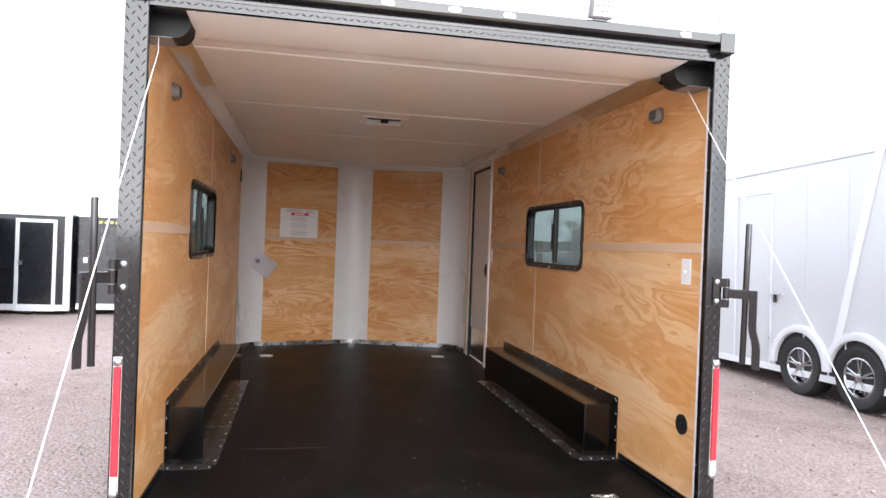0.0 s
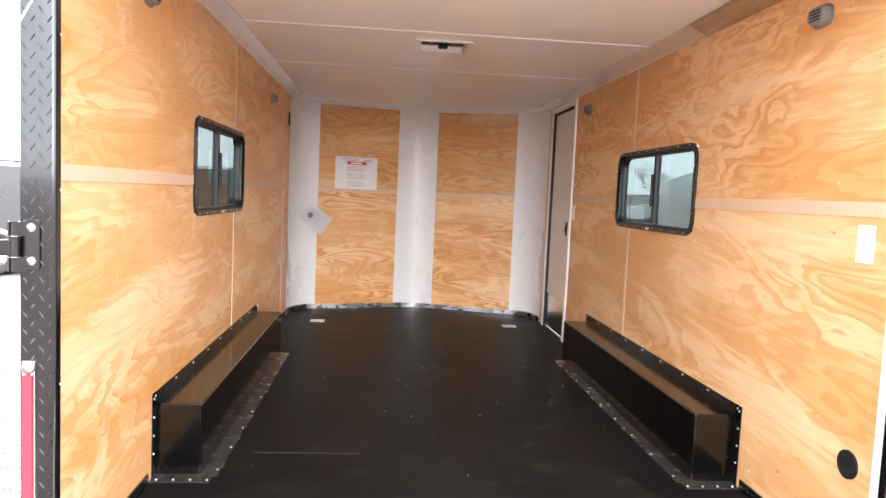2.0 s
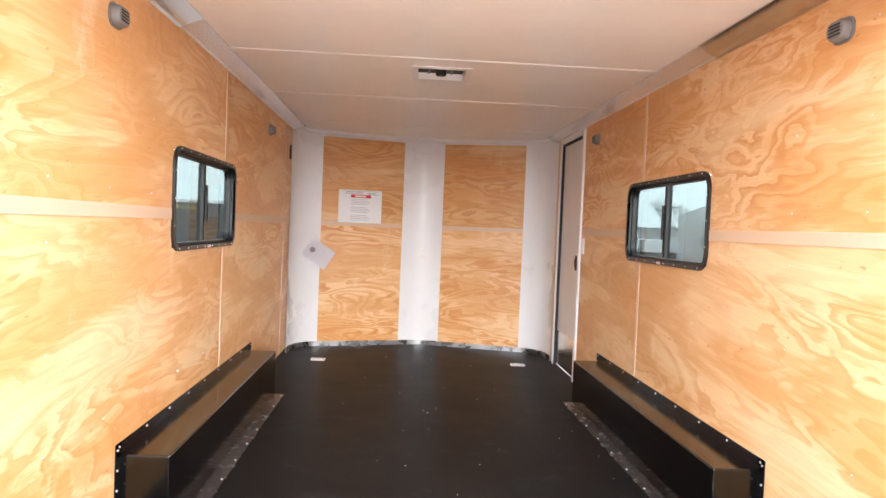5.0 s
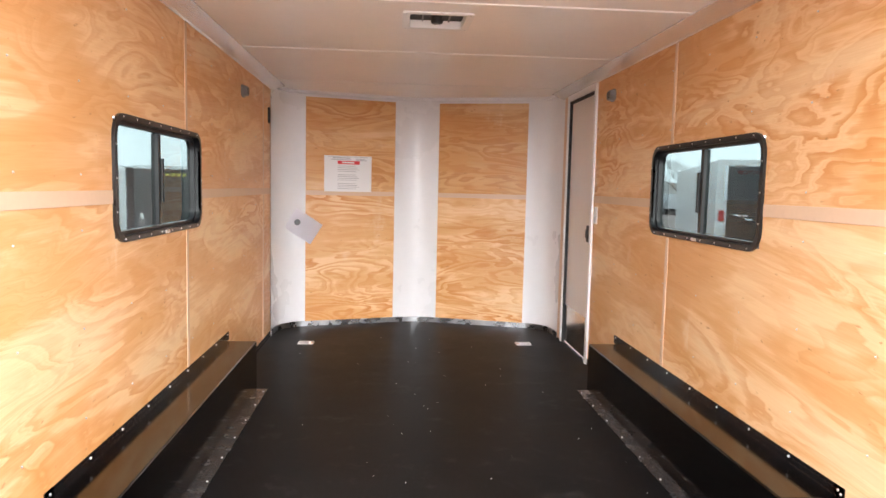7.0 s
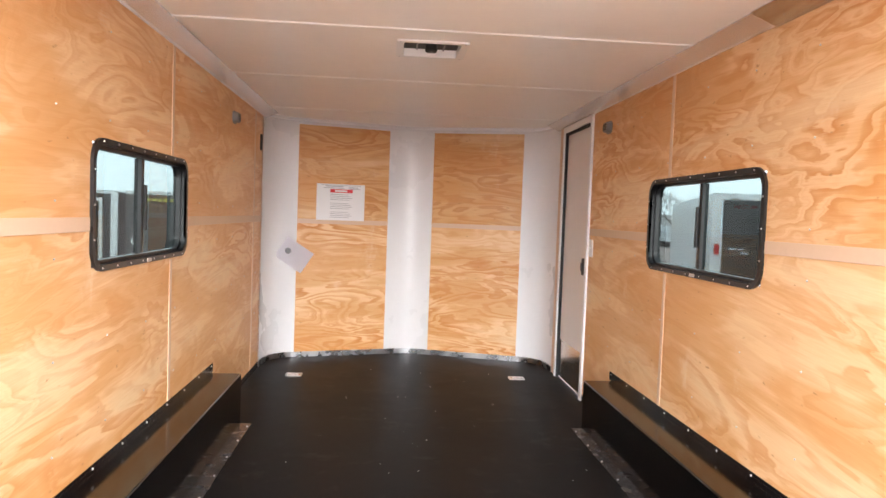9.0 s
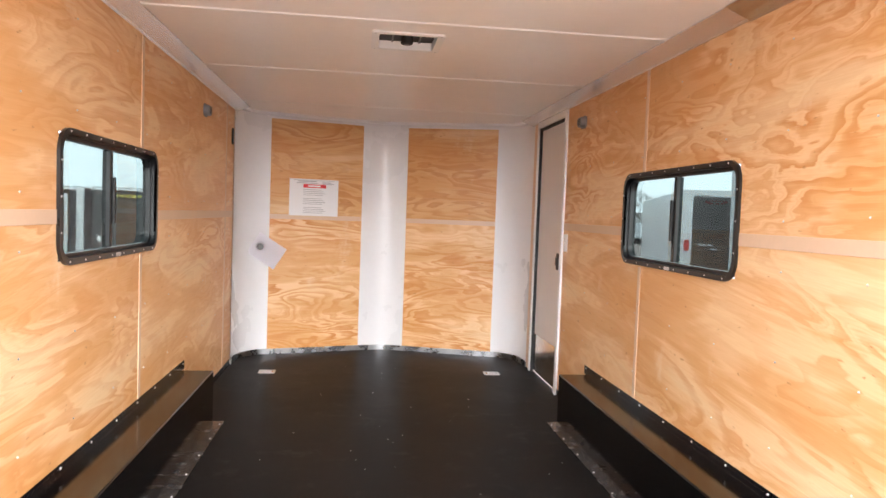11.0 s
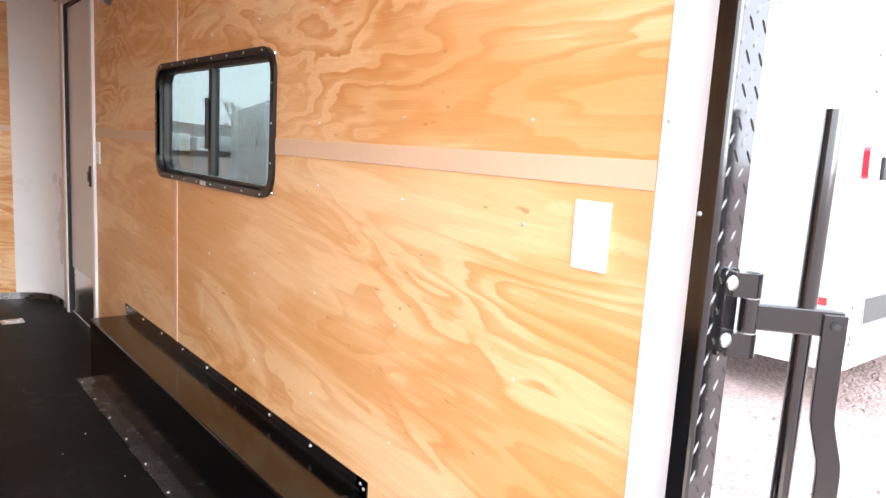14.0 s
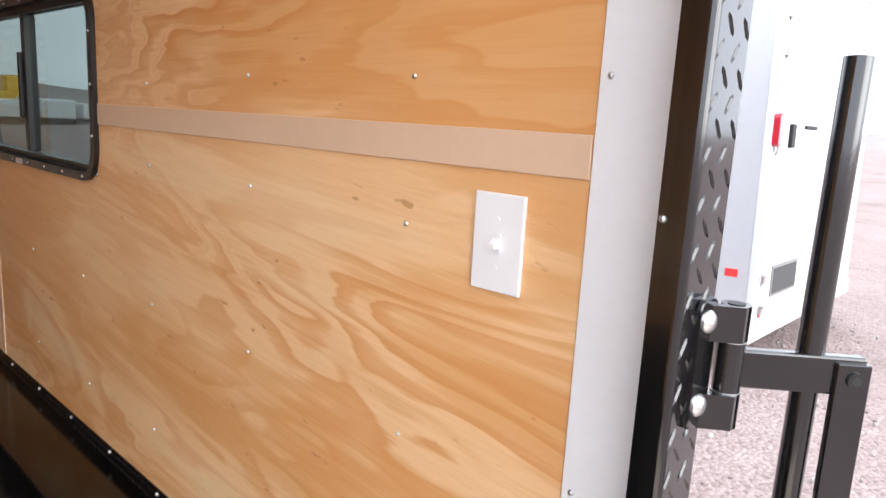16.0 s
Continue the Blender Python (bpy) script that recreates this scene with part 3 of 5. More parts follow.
# ---- side door ----
door = tagged(new("door_1"), "closed white side door with polished kick plate in white frame", "door", kind="structure")
y0, z0, y1, z1 = DOOR[0], FZ, DOOR[2], DOOR[3]
for nm, lo, hi in (("door_frame", (WX - 0.016, y0 - 0.045, z0), (WX + 0.045, y0, z1 + 0.045)),
                   ("door_frame", (WX - 0.016, y1, z0), (WX + 0.045, y1 + 0.045, z1 + 0.045)),
                   ("door_frame", (WX - 0.016, y0, z1), (WX + 0.045, y1, z1 + 0.045))):
    block(nm, lo, hi, WHITE, door, "white door frame", 0.003)
for lo, hi in (((WX - 0.008, y1 - 0.022, z0), (WX + 0.03, y1 - 0.001, z1)), ((WX - 0.004, y0 + 0.001, z1 - 0.022), (WX + 0.03, y1 - 0.022, z1 - 0.001)),
               ((WX + 0.018, y0 + 0.001, z0), (WX + 0.03, y0 + 0.012, z1 - 0.022))):
    block("gasket", lo, hi, RUBBER, door, "black rubber seal", 0.002)
leaf = block("door_leaf", (WX + 0.012, y0 + 0.003, z0 + 0.01), (WX + 0.04, y1 - 0.003, z1 - 0.003), DOORSKIN, door, "", 0.002)
block("kick_plate", (WX + 0.0095, y0 + 0.02, z0 + 0.02), (WX + 0.012, y1 - 0.03, z0 + 0.32), KICK, leaf, "polished metal kick plate")
latch = block("latch", (WX - 0.012, y0 + 0.03, 1.44), (WX + 0.012, y0 + 0.085, 1.56), RUBBER, leaf, "black paddle latch", 0.004)
block("lever", (WX - 0.022, y0 + 0.04, 1.47), (WX - 0.012, y0 + 0.075, 1.53), WINFRAME, latch, "", 0.003)
for yy in (y0 + 0.1, y0 + 0.4, y1 - 0.1):
    shared("screw", SCREW, (WX + 0.0095, yy, z0 + 0.29), leaf, FACE_R)


# ---- wheel boxes ----
def wheel_box(sx, back):
    w = thing("wheel_box", "black painted steel wheel box with dusty riveted flanges", "wheel box", (sx * WX, 1.97 + back, FZ), "wheel boxes")
    ox, oy, oz = sx * WX, 1.97, FZ

    def lift(lo, hi):
        return (lo[0] * sx - ox, lo[1] - oy, lo[2] - oz), (hi[0] * sx - ox, hi[1] - oy, hi[2] - oz)
    bm = bmesh.new()
    box(bm, *lift((1.038, 0.955, FZ), (WX - 0.001, 3.135, 0.848)))
    soften(bm, 0.006, 2)
    body = part("body", bm, BOX, w)
    turn = FACE_R if sx > 0 else FACE_L
    flat = Matrix()
    for nm, lo, hi, m, lab in (("wall_flange", (WX - 0.004, 0.91, 0.846), (WX - 0.0005, 3.18, 0.898), TREAD, "black wall flange"),
                               ("end_flange", (WX - 0.004, 0.905, FZ + 0.004), (WX - 0.0005, 0.956, 0.898), TREAD, "black end flange"),
                               ("floor_flange", (0.968, 0.94, FZ), (1.039, 3.112, FZ + 0.004), DUSTY_SHEEN, "dusty floor flange with brownish sheen in its colour"),
                               ("front_flange", (0.985, 0.876, FZ), (WX - 0.002, 0.958, FZ + 0.0045), DUSTY_SHEEN, "dusty floor flange with brownish sheen in its colour")):
        bm = bmesh.new()
        box(bm, *lift(lo, hi))
        if nm == "floor_flange":
            tread(bm, (sx * 0.972 - ox, 0.97 - oy, 0.004), (sx, 0, 0), (0, 1, 0), (0, 0, 1), 0.06, 2.1, 0.02, 0.016, 0.0012, 0.0035)
        if nm == "wall_flange":
            tread(bm, (sx * (WX - 0.004) - ox, 0.92 - oy, 0.850 - oz), (0, 1, 0), (0, 0, 1), (-sx, 0, 0), 2.25, 0.046, 0.018, 0.014, 0.0012, 0.0035)
        f = part(nm, bm, m, w, lab)
        for k in range(9):
            t = k / 8
            if nm == "wall_flange":
                shared("rivet", RIVET, (sx * (WX - 0.0045) - ox, 0.935 + 2.21 * t - oy, 0.884 - oz), f, turn)
            elif nm == "floor_flange":
                shared("rivet", RIVET, (sx * 0.981 - ox, 1.0 + 2.05 * t - oy, 0.0045), f, flat)
            elif k < 4:
                p = (sx * (0.998 + 0.066 * k) - ox, 0.893 - oy, 0.005) if nm == "front_flange" else (sx * (WX - 0.0045) - ox, 0.92 - oy, 0.10 + 0.075 * k)
                shared("rivet", RIVET, p, f, flat if nm == "front_flange" else turn)


wheel_box(1, 0.0)
wheel_box(-1, 0.022)

# ---- rear frame ----
TREAD_BAR = []
for a in (54, -54):
    bm = bmesh.new()
    d, e = Vector((math.cos(radians(a)), 0, math.sin(radians(a)))), Vector((-math.sin(radians(a)), 0, math.cos(radians(a))))
    p = [bm.verts.new(d * s * 0.0125 + e * q * 0.0024 + Vector((0, -z, 0))) for s, q, z in
         ((-1, 0, 0), (-0.4, -1, 0), (0.4, -1, 0), (1, 0, 0), (0.4, 1, 0), (-0.4, 1, 0), (-0.6, 0, 0.0019), (0.6, 0, 0.0019))]
    for f in ((0, 1, 6), (1, 2, 7, 6), (2, 3, 7), (3, 4, 7), (4, 5, 6, 7), (5, 0, 6)):
        bm.faces.new([p[k] for k in f])
    TREAD_BAR.append(mesh_of("tread_bar", bm, TREAD))


def rear_post(sx, x0, x1):
    p = tagged(new("rear_post"), "black corner post faced with tread plate", "post", "rear posts", "structure")
    bm = bmesh.new()
    box(bm, (sx * (x0 + 0.002), -0.011, GZ + 0.18), (sx * x1, 0.019, 2.63))
    box(bm, (sx * (WX + 0.012), 0.0195, GZ + 0.18), (sx * (x1 + 0.002), 0.16, 2.63))
    body = part("body", bm, BLACK, p)
    bm = bmesh.new()                       # facing that turns the inner corner in a small round
    r, pts = 0.008, [(x1 + 0.002, -0.0115), (x1 + 0.002, -0.015)]
    pts += [(x0 + r - r * math.sin(radians(a)), -0.015 + r - r * math.cos(radians(a))) for a in range(0, 91, 15)]
    pts += [(x0, 0.008), (x0 + 0.0018, 0.008), (x0 + 0.0018, -0.0115)]
    prism(bm, [(sx * x, y) for x, y in pts], GZ + 0.2, 2.625, "z")
    face = part("tread_plate", bm, TREAD, p, "glossy black tread plate facing")
    for i in range(4):
        for j in range(int(2.4 / 0.045)):
            x = x0 + 0.004 + (x1 - x0 - 0.002) * (i + 0.5) / 4
            shared("tread_bar", TREAD_BAR[i % 2], (sx * x, -0.0149, 0.22 + GZ + 0.045 * j + 0.0225 * (i % 2)), face)
    for z in (0.8, 1.2, 1.709, 2.1, 2.45):
        shared("screw", SCREW, (sx * (x0 + 0.002), 0.0135, z), body, FACE_R if sx > 0 else FACE_L)


rear_post(1, 1.157, 1.230)
rear_post(-1, 1.160, 1.243)

head = tagged(new("header_beam"), "black rear header faced with tread plate under a rain cap", "beam", kind="structure")
block("beam", (-1.232, -0.011, 2.567), (1.224, 0.078, 2.662), BLACK, head, "", 0.004)
bm = bmesh.new()
prism(bm, [(-0.011, 2.564), (-0.020, 2.569), (-0.020, 2.604), (-0.011, 2.609)], -1.160, 1.157, "x")
tread(bm, (-1.14, -0.020, 2.570), (1, 0, 0), (0, 0, 1), (0, -1, 0), 2.28, 0.033, 0.026, 0.026, 0.0024, 0.0055)
part("tread_plate", bm, TREAD, head, "glossy black tread plate strip")
bm = bmesh.new()
prism(bm, [(-0.002, 2.640), (-0.052, 2.634), (-0.060, 2.641), (-0.060, 2.672), (-0.052, 2.679), (0.148, 2.694), (0.148, 2.666), (-0.002, 2.666)], -1.21, 1.20, "x")
part("rain_cap", bm, BLACK, head, "black rain cap")
for sx in (1, -1):
    block("end_cap", (sx * 1.150, -0.066, 2.595), (sx * (1.220 if sx > 0 else 1.232), 0.150, 2.684), BLACK, head, "", 0.006)
bm = bmesh.new()
box(bm, (-1.03, -0.006, 2.563), (1.03, 0.004, 2.5668))
part("drip_edge", bm, WHITE, head, "thin pale drip edge")


def marker_light(x):
    m = thing("marker_light", "small oval clear marker light on the rain cap", "marker light", (x, -0.060, 2.656), "marker lights")
    bm = bmesh.new()
    prism(bm, rrect(0.050, 0.022, 0.0109), -0.004, 0.0, "y")
    part("bezel", bm, ALU, m)
    bm = bmesh.new()
    prism(bm, rrect(0.040, 0.015, 0.0074), -0.009, -0.004, "y")
    part("lens", bm, CLEARWHITE, m)


for x in (-1.0, -0.285, -0.02, 0.205, 0.985):
    marker_light(x)

flood = thing("work_light", "square floodlight on a bracket above the header", "work light", (0.605, -0.032, 2.674))
bm = bmesh.new()
box(bm, (-0.05, -0.02, 0.018), (0.05, 0.02, 0.118))
soften(bm, 0.008, 2)
bmesh.ops.rotate(bm, verts=bm.verts[:], cent=(0, 0, 0.018), matrix=Matrix.Rotation(radians(12), 3, "X"))
part("housing", bm, VENTGREY, flood, "grey cast housing", True)
bm = bmesh.new()
for i in range(4):
    for j in range(4):
        box(bm, (-0.04 + 0.021 * i, -0.0225, 0.028 + 0.021 * j), (-0.022 + 0.021 * i, -0.0195, 0.046 + 0.021 * j))
bmesh.ops.rotate(bm, verts=bm.verts[:], cent=(0, 0, 0.018), matrix=Matrix.Rotation(radians(12), 3, "X"))
part("lens", bm, CLEARWHITE, flood, "clear lens cells")
block("bracket", (-0.03, -0.012, 0.0), (0.03, 0.012, 0.022), BLACK, flood, "", 0.003)


# ---- bar locks that hold the ramp when it is shut ----
def bar_lock(sx, bolt_x, bar, bar_z, lever_at):
    """Hinge leaf bolted to the post, a pipe bar welded through a flat swing arm, and a bent flat lever at its end."""
    L = thing("bar_lock", "black steel swing-arm bar lock turned outwards on the post", "bar lock", (sx * bolt_x, -0.015, 1.56), "bar locks")
    ox, oy, oz = sx * bolt_x, -0.015, 1.56
    kx, ky = bolt_x + 0.035, -0.033            # hinge axis

    def P(x, y, z):
        return (sx * x - ox, y - oy, z - oz)

    def plan(pts):
        return [(sx * x - ox, y - oy) for x, y in pts]
    bm = bmesh.new()                            # leaf with an outline rounded at its four corners
    prism(bm, [(sx * bolt_x - ox + a, 1.568 - oz + b) for a, b in rrect(0.040, 0.130, 0.010)], -0.0065, -0.0002, "y")
    soften(bm, 0.0015, 1)
    plate = part("hinge_plate", bm, BLACK, L)
    for z in (1.611, 1.526):
        bm = bmesh.new()
        tube(bm, [P(bolt_x, -0.0210, z), P(bolt_x, -0.0232, z), P(bolt_x, -0.0265, z), P(bolt_x, -0.0280, z)], [0.0118, 0.0112, 0.0078, 0.003], 16)
        part("bolt", bm, ZINC, plate, "zinc carriage bolt", True)
    for z0, z1 in ((1.590, 1.626), (1.500, 1.536)):
        bm = bmesh.new()                        # ear that leaves the leaf and curls round the pin
        ring_pts = [(kx + 0.0145 * math.cos(radians(a)), ky + 0.0145 * math.sin(radians(a))) for a in range(-110, 151, 20)]
        prism(bm, plan([(bolt_x + 0.006, -0.0212), (kx - 0.010, ky - 0.0135)] + ring_pts + [(bolt_x + 0.012, -0.0155), (bolt_x + 0.006, -0.0155)]), z0 - oz, z1 - oz, "z")
        knuckle = part("knuckle", bm, BLACK, plate, "")
        bm = bmesh.new()
        tube(bm, [P(kx, ky, z1), P(kx, ky, z1 + 0.0008)], 0.0085, 16)
        part("pin_end", bm, RUBBER, knuckle, "", True)
    bm = bmesh.new()
    tube(bm, [P(kx, ky, 1.5375), P(kx, ky, 1.5885)], 0.0138, 18)
    part("pivot", bm, BLACK, L, "", True)
    for z0, z1 in ((1.5885, 1.5897), (1.5363, 1.5375)):
        bm = bmesh.new()
        tube(bm, [P(kx, ky, z0), P(kx, ky, z1)], 0.0142, 18)
        part("washer", bm, ALU, L, "bare worn metal ring", True)
    a, b = Vector((kx, ky)), Vector(lever_at)
    d = (b - a).normalized()
    n = Vector((-d.y, d.x))
    tip = b + d * 0.014
    bm = bmesh.new()
    prism(bm, plan([tuple(a + d * 0.008 + n * 0.007), tuple(tip + n * 0.007), tuple(tip - n * 0.007), tuple(a + d * 0.008 - n * 0.007)]), 1.5420 - oz, 1.5815 - oz, "z")
    soften(bm, 0.0028, 2)
    part("swing_arm", bm, BLACK, L)
    bm = bmesh.new()
    tube(bm, [P(bar[0] - 0.006, bar[1] + 0.002, bar_z[0]), P(bar[0] - 0.003, bar[1] + 0.001, 1.55), P(bar[0], bar[1], bar_z[1] - 0.001), P(bar[0], bar[1], bar_z[1])], [0.0132, 0.0132, 0.0132, 0.0118], 20)
    bar_part = part("lock_bar", bm, BLACK, L, "", True)
    for s_ in (-1, 1):                          # weld bead at each joint of bar and arm
        c = Vector((bar[0] - 0.003, bar[1])) + d * 0.0150 * s_
        q = P(c.x - n.x * 0.0075, c.y - n.y * 0.0075, 0)
        bm = bmesh.new()
        tube(bm, [(q[0], q[1], 1.543 + 0.0042 * k - oz) for k in range(10)], [0.0024 + 0.0016 * (k % 2) for k in range(10)], 7)
        part("weld", bm, BLACK, bar_part, "lumpy painted weld bead", True)
    bm = bmesh.new()
    rows, half = [], 0.0165
    for u0, z in ((0.0, 1.576), (0.0, 1.50), (0.0, 1.44), (-0.001, 1.415), (-0.006, 1.39), (-0.0135, 1.355), (-0.015, 1.335), (-0.015, 1.246)):
        x, y = b.x - n.x * 0.0075 - d.x * u0 * 1.25, b.y - n.y * 0.0075 - d.y * u0 * 1.25
        rows.append([bm.verts.new(P(x + u * d.x + v * n.x, y + u * d.y + v * n.y, z)) for u, v in ((-half, -0.0045), (half, -0.0045), (half, 0.0045), (-half, 0.0045))])
    for r, q in zip(rows, rows[1:]):
        for k in range(4):
            bm.faces.new((r[k], r[(k + 1) % 4], q[(k + 1) % 4], q[k]))
    bm.faces.new(rows[0]), bm.faces.new(rows[-1])
    soften(bm, 0.0012, 1)
    lever = part("lever", bm, BLACK, L, "bent flat steel lever")
    for r, o, m, nm in ((0.0085, 0.0150, BLACK, "pivot_bolt"), (0.0048, 0.0152, RUBBER, "bolt_socket")):
        bm = bmesh.new()
        c = Vector((b.x - n.x * o, b.y - n.y * o)) + d * 0.002
        e = c + n * 0.006
        tube(bm, [P(e.x, e.y, 1.560), P(c.x, c.y, 1.560)], r, 14)
        part(nm, bm, m, lever, "", True)


bar_lock(1, 1.208, (1.302, -0.091), (1.262, 1.866), (1.316, -0.122))
bar_lock(-1, 1.216, (1.303, -0.090), (1.246, 1.847), (1.322, -0.124))


# ---- tail light sticks ----
def light_stick(x):
    s = thing("light_stick", "red and clear tail light stick screwed to the post", "tail light", (x, -0.015, 0.768), "tail light sticks")
    block("base", (-0.016, -0.006, -0.01), (0.016, 0.0, 0.50), ALU, s, "", 0.002)
    for nm, z0, z1, m, lab in (("red_lens", 0.062, 0.465, RED, "red lens"), ("clear_lens", 0.008, 0.060, CLEARWHITE, "clear lens")):
        bm = bmesh.new()
        prism(bm, [(-0.0135, -0.006), (-0.0115, -0.014), (0.0115, -0.014), (0.0135, -0.006)], z0, z1, "z")
        part(nm, bm, m, s, lab)
    for z in (-0.006, 0.482):
        bm = bmesh.new()
        tube(bm, [(0, -0.001, z), (0, -0.009, z), (0, -0.014, z), (0, -0.0165, z)], [0.0175, 0.0165, 0.012, 0.005], 18)
        part("end_cap", bm, BRIGHT, s, "scratched metal end cap", True)


light_stick(1.218)
light_stick(-1.224)

# ---- ramp door, lowered ----
ramp_door = tagged(new("ramp_door"), "ramp door lowered to the gravel on cables, deck unseen and made pale", "ramp")
top, end = Vector((-0.027, FZ - 0.062)), Vector((-1.99, GZ + 0.035))
d = (end - top).normalized()
n = Vector((-d.y, d.x)) * -0.045
# deck surface is unseen; its pale colour is added to light the ceiling
bm = bmesh.new()
prism(bm, [tuple(top), tuple(end), tuple(end + Vector((-0.12, -0.03))), tuple(end + n), tuple(top + n)], -1.14, 1.14, "x")
part("deck", bm, RAMP, ramp_door, "unseen ramp deck, pale to bounce light up")
up = Vector((-d.y, d.x))
up = up if up.y > 0 else -up
bm = bmesh.new()
prism(bm, [tuple(top + up * 0.046 + d * 0.002), tuple(top + d * 0.26 + up * 0.046), tuple(top + d * 0.26 + up * 0.049), tuple(top + up * 0.051 + d * 0.002)], -1.135, 1.135, "x")
part("transition_flap", bm, FLOOR, ramp_door, "black rubber flap over the hinge line")
for x in (-0.9, -0.45, 0.0, 0.45, 0.9):
    bm = bmesh.new()
    tube(bm, [(x - 0.09, -0.015, FZ - 0.02), (x + 0.09, -0.015, FZ - 0.02)], 0.013, 12)
    part("hinge", bm, DUSTY_SHEEN, ramp_door, "", True)
for sx, cy, cz, ey in ((1, 0.19, 2.493, -1.70), (-1, 0.11, 2.43, -1.83)):
    c = thing("ramp_cable", "pale steel ramp cable from spring to ramp end", "cable", (sx * 1.15, cy, cz), "ramp cables")
    bm = bmesh.new()
    tube(bm, [(0, 0.0, 0.06), (0, 0, 0), (0, ey - cy, 0.285 - cz)], 0.0020, 8)
    part("strand", bm, CABLE, c, "", True)
    s = thing("spring_cover", "black rounded cover of the ramp spring", "spring cover", (sx * 1.13, 0.178, CZ - 0.001), "spring covers")
    bm = bmesh.new()
    inner, low = -0.095, -0.135
    pts = [(0.082, 0.0), (0.082, low), (inner + 0.055, low)] + [(inner + 0.055 - 0.055 * math.sin(radians(a)), low + 0.055 - 0.055 * math.cos(radians(a))) for a in range(15, 91, 15)] + [(inner, 0.0)]
    prism(bm, [(sx * u, w) for u, w in pts], -0.075, 0.05, "y")
    part("cover", bm, RUBBER, s, "", True)
    block("lip", (sx * -0.03, -0.078, low - 0.004), (sx * 0.08, 0.05, low - 0.0002), VENTGREY, s, "thin pale lip")
shroud = tagged(new("spring_shroud"), "off-white smooth shroud over the ramp spring", "shroud", kind="structure")
bm = bmesh.new()
prism(bm, [(0.005, 2.5668), (0.005, 2.5645), (0.158, 2.558), (0.32, 2.562), (0.44, 2.580), (0.50, 2.610), (0.505, CZ - 0.001), (0.079, CZ - 0.001), (0.079, 2.5668)], -1.035, 1.035, "x")
part("panel", bm, CEIL, shroud, "", True)
block("threshold", (-1.15, -0.014, FZ - 0.03), (1.15, -0.0005, FZ + 0.003), BLACK, None, "").name = "sill_plate"
tagged(bpy.data.objects["sill_plate"], "black steel sill plate at the rear floor edge", "sill", kind="structure")

# undercarriage closing the trailer below, roof skin and nose skin
bm = bmesh.new()
nose_band(bm, -0.032, 0.012, FZ - 0.15, 2.72)
struct("wall_nose_skin", bm, SKIN_BLACK, "black outer nose skin", "wall", True)
bm = bmesh.new()
box(bm, (-1.245, 0.15, CZ + 0.046), (1.245, 5.4, CZ + 0.06))
struct("roof", bm, SKIN_WHITE, "pale trailer roof skin", "roof")
bm = bmesh.new()
for sx in (1, -1):
    box(bm, (sx * 0.75, 0.01, FZ - 0.22), (sx * 0.83, 5.0, FZ - 0.1))
struct("chassis", bm, BLACK, "black steel chassis rails under the floor", "chassis")

# ---- ground ----
bm = bmesh.new()
bmesh.ops.create_grid(bm, x_segments=2, y_segments=2, size=1500)
bmesh.ops.translate(bm, verts=bm.verts[:], vec=(0, 0, GZ))
struct("ground", bm, GRAVEL, "reddish brown gravel yard", "ground")


# ---- fittings inside the trailer ----
def side_vent(sx, y, z):
    v = thing("wall_vent", "grey plastic oval flow-through vent on plywood", "vent", (sx * WX, y, z), "wall vents")
    bm = bmesh.new()
    prism(bm, rrect(0.115, 0.082, 0.035), 0.0, -sx * 0.006, "x")
    part("flange", bm, VENTGREY, v)
    bm = bmesh.new()
    a, b = rrect(0.098, 0.066, 0.03), rrect(0.088, 0.056, 0.026)
    rows = [[bm.verts.new((x, p[0], p[1])) for p in o] for o, x in ((a, -sx * 0.006), (a, -sx * 0.026), (b, -sx * 0.034))]
    for r, q in zip(rows, rows[1:]):
        for k in range(len(a)):
            bm.faces.new((r[k], r[(k + 1) % len(a)], q[(k + 1) % len(a)], q[k]))
    bm.faces.new(rows[-1])
    hood = part("hood", bm, VENTGREY, v, "", True)
    for k in range(4):
        block("slat", (-sx * 0.0345, -0.03, -0.019 + 0.011 * k), (-sx * 0.0365, 0.03, -0.014 + 0.011 * k), RUBBER, hood)


for sx, y in ((-1, 0.83), (1, 0.577), (-1, 3.64), (1, 3.42)):
    side_vent(sx, y, 2.443 if sx > 0 else 2.423)

sv = thing("slot_pull", "black oval slot fitting high on the wall", "fitting", (-WX, 4.585, 2.36))
bm = bmesh.new()
prism(bm, rrect(0.05, 0.125, 0.02), 0.0, 0.010, "x")
part("plate", bm, RUBBER, sv)
block("recess", (0.010, -0.012, -0.045), (0.0115, 0.012, 0.045), WINFRAME, sv)


def switch_plate(y, z, w, h):
    s = thing("light_switch", "white plastic toggle switch plate", "light switch", (WX, y, z), "light switches")
    bm = bmesh.new()
    box(bm, (0, -w / 2, -h / 2), (-0.006, w / 2, h / 2))
    soften(bm, 0.0022, 2)
    plate = part("plate", bm, PLASTIC, s)
    block("slot", (-0.006, -0.0055, -0.013), (-0.0068, 0.0055, 0.013), WHITE, plate)
    bm = bmesh.new()
    prism(bm, [(-0.006, -0.006), (-0.006, 0.007), (-0.018, 0.0), (-0.017, -0.006)], -0.0045, 0.0045, "y")
    part("toggle", bm, PLASTIC, plate)
    for zz in (-0.03, 0.03):
        bm = bmesh.new()
        disc(bm, (-0.0055, 0, zz), (-1, 0, 0), 0.003, 0.0012, 10)
        part("screw", bm, PLASTIC, plate)


switch_plate(0.248, 1.643, 0.077, 0.122)
switch_plate(3.70, 1.643, 0.077, 0.122)

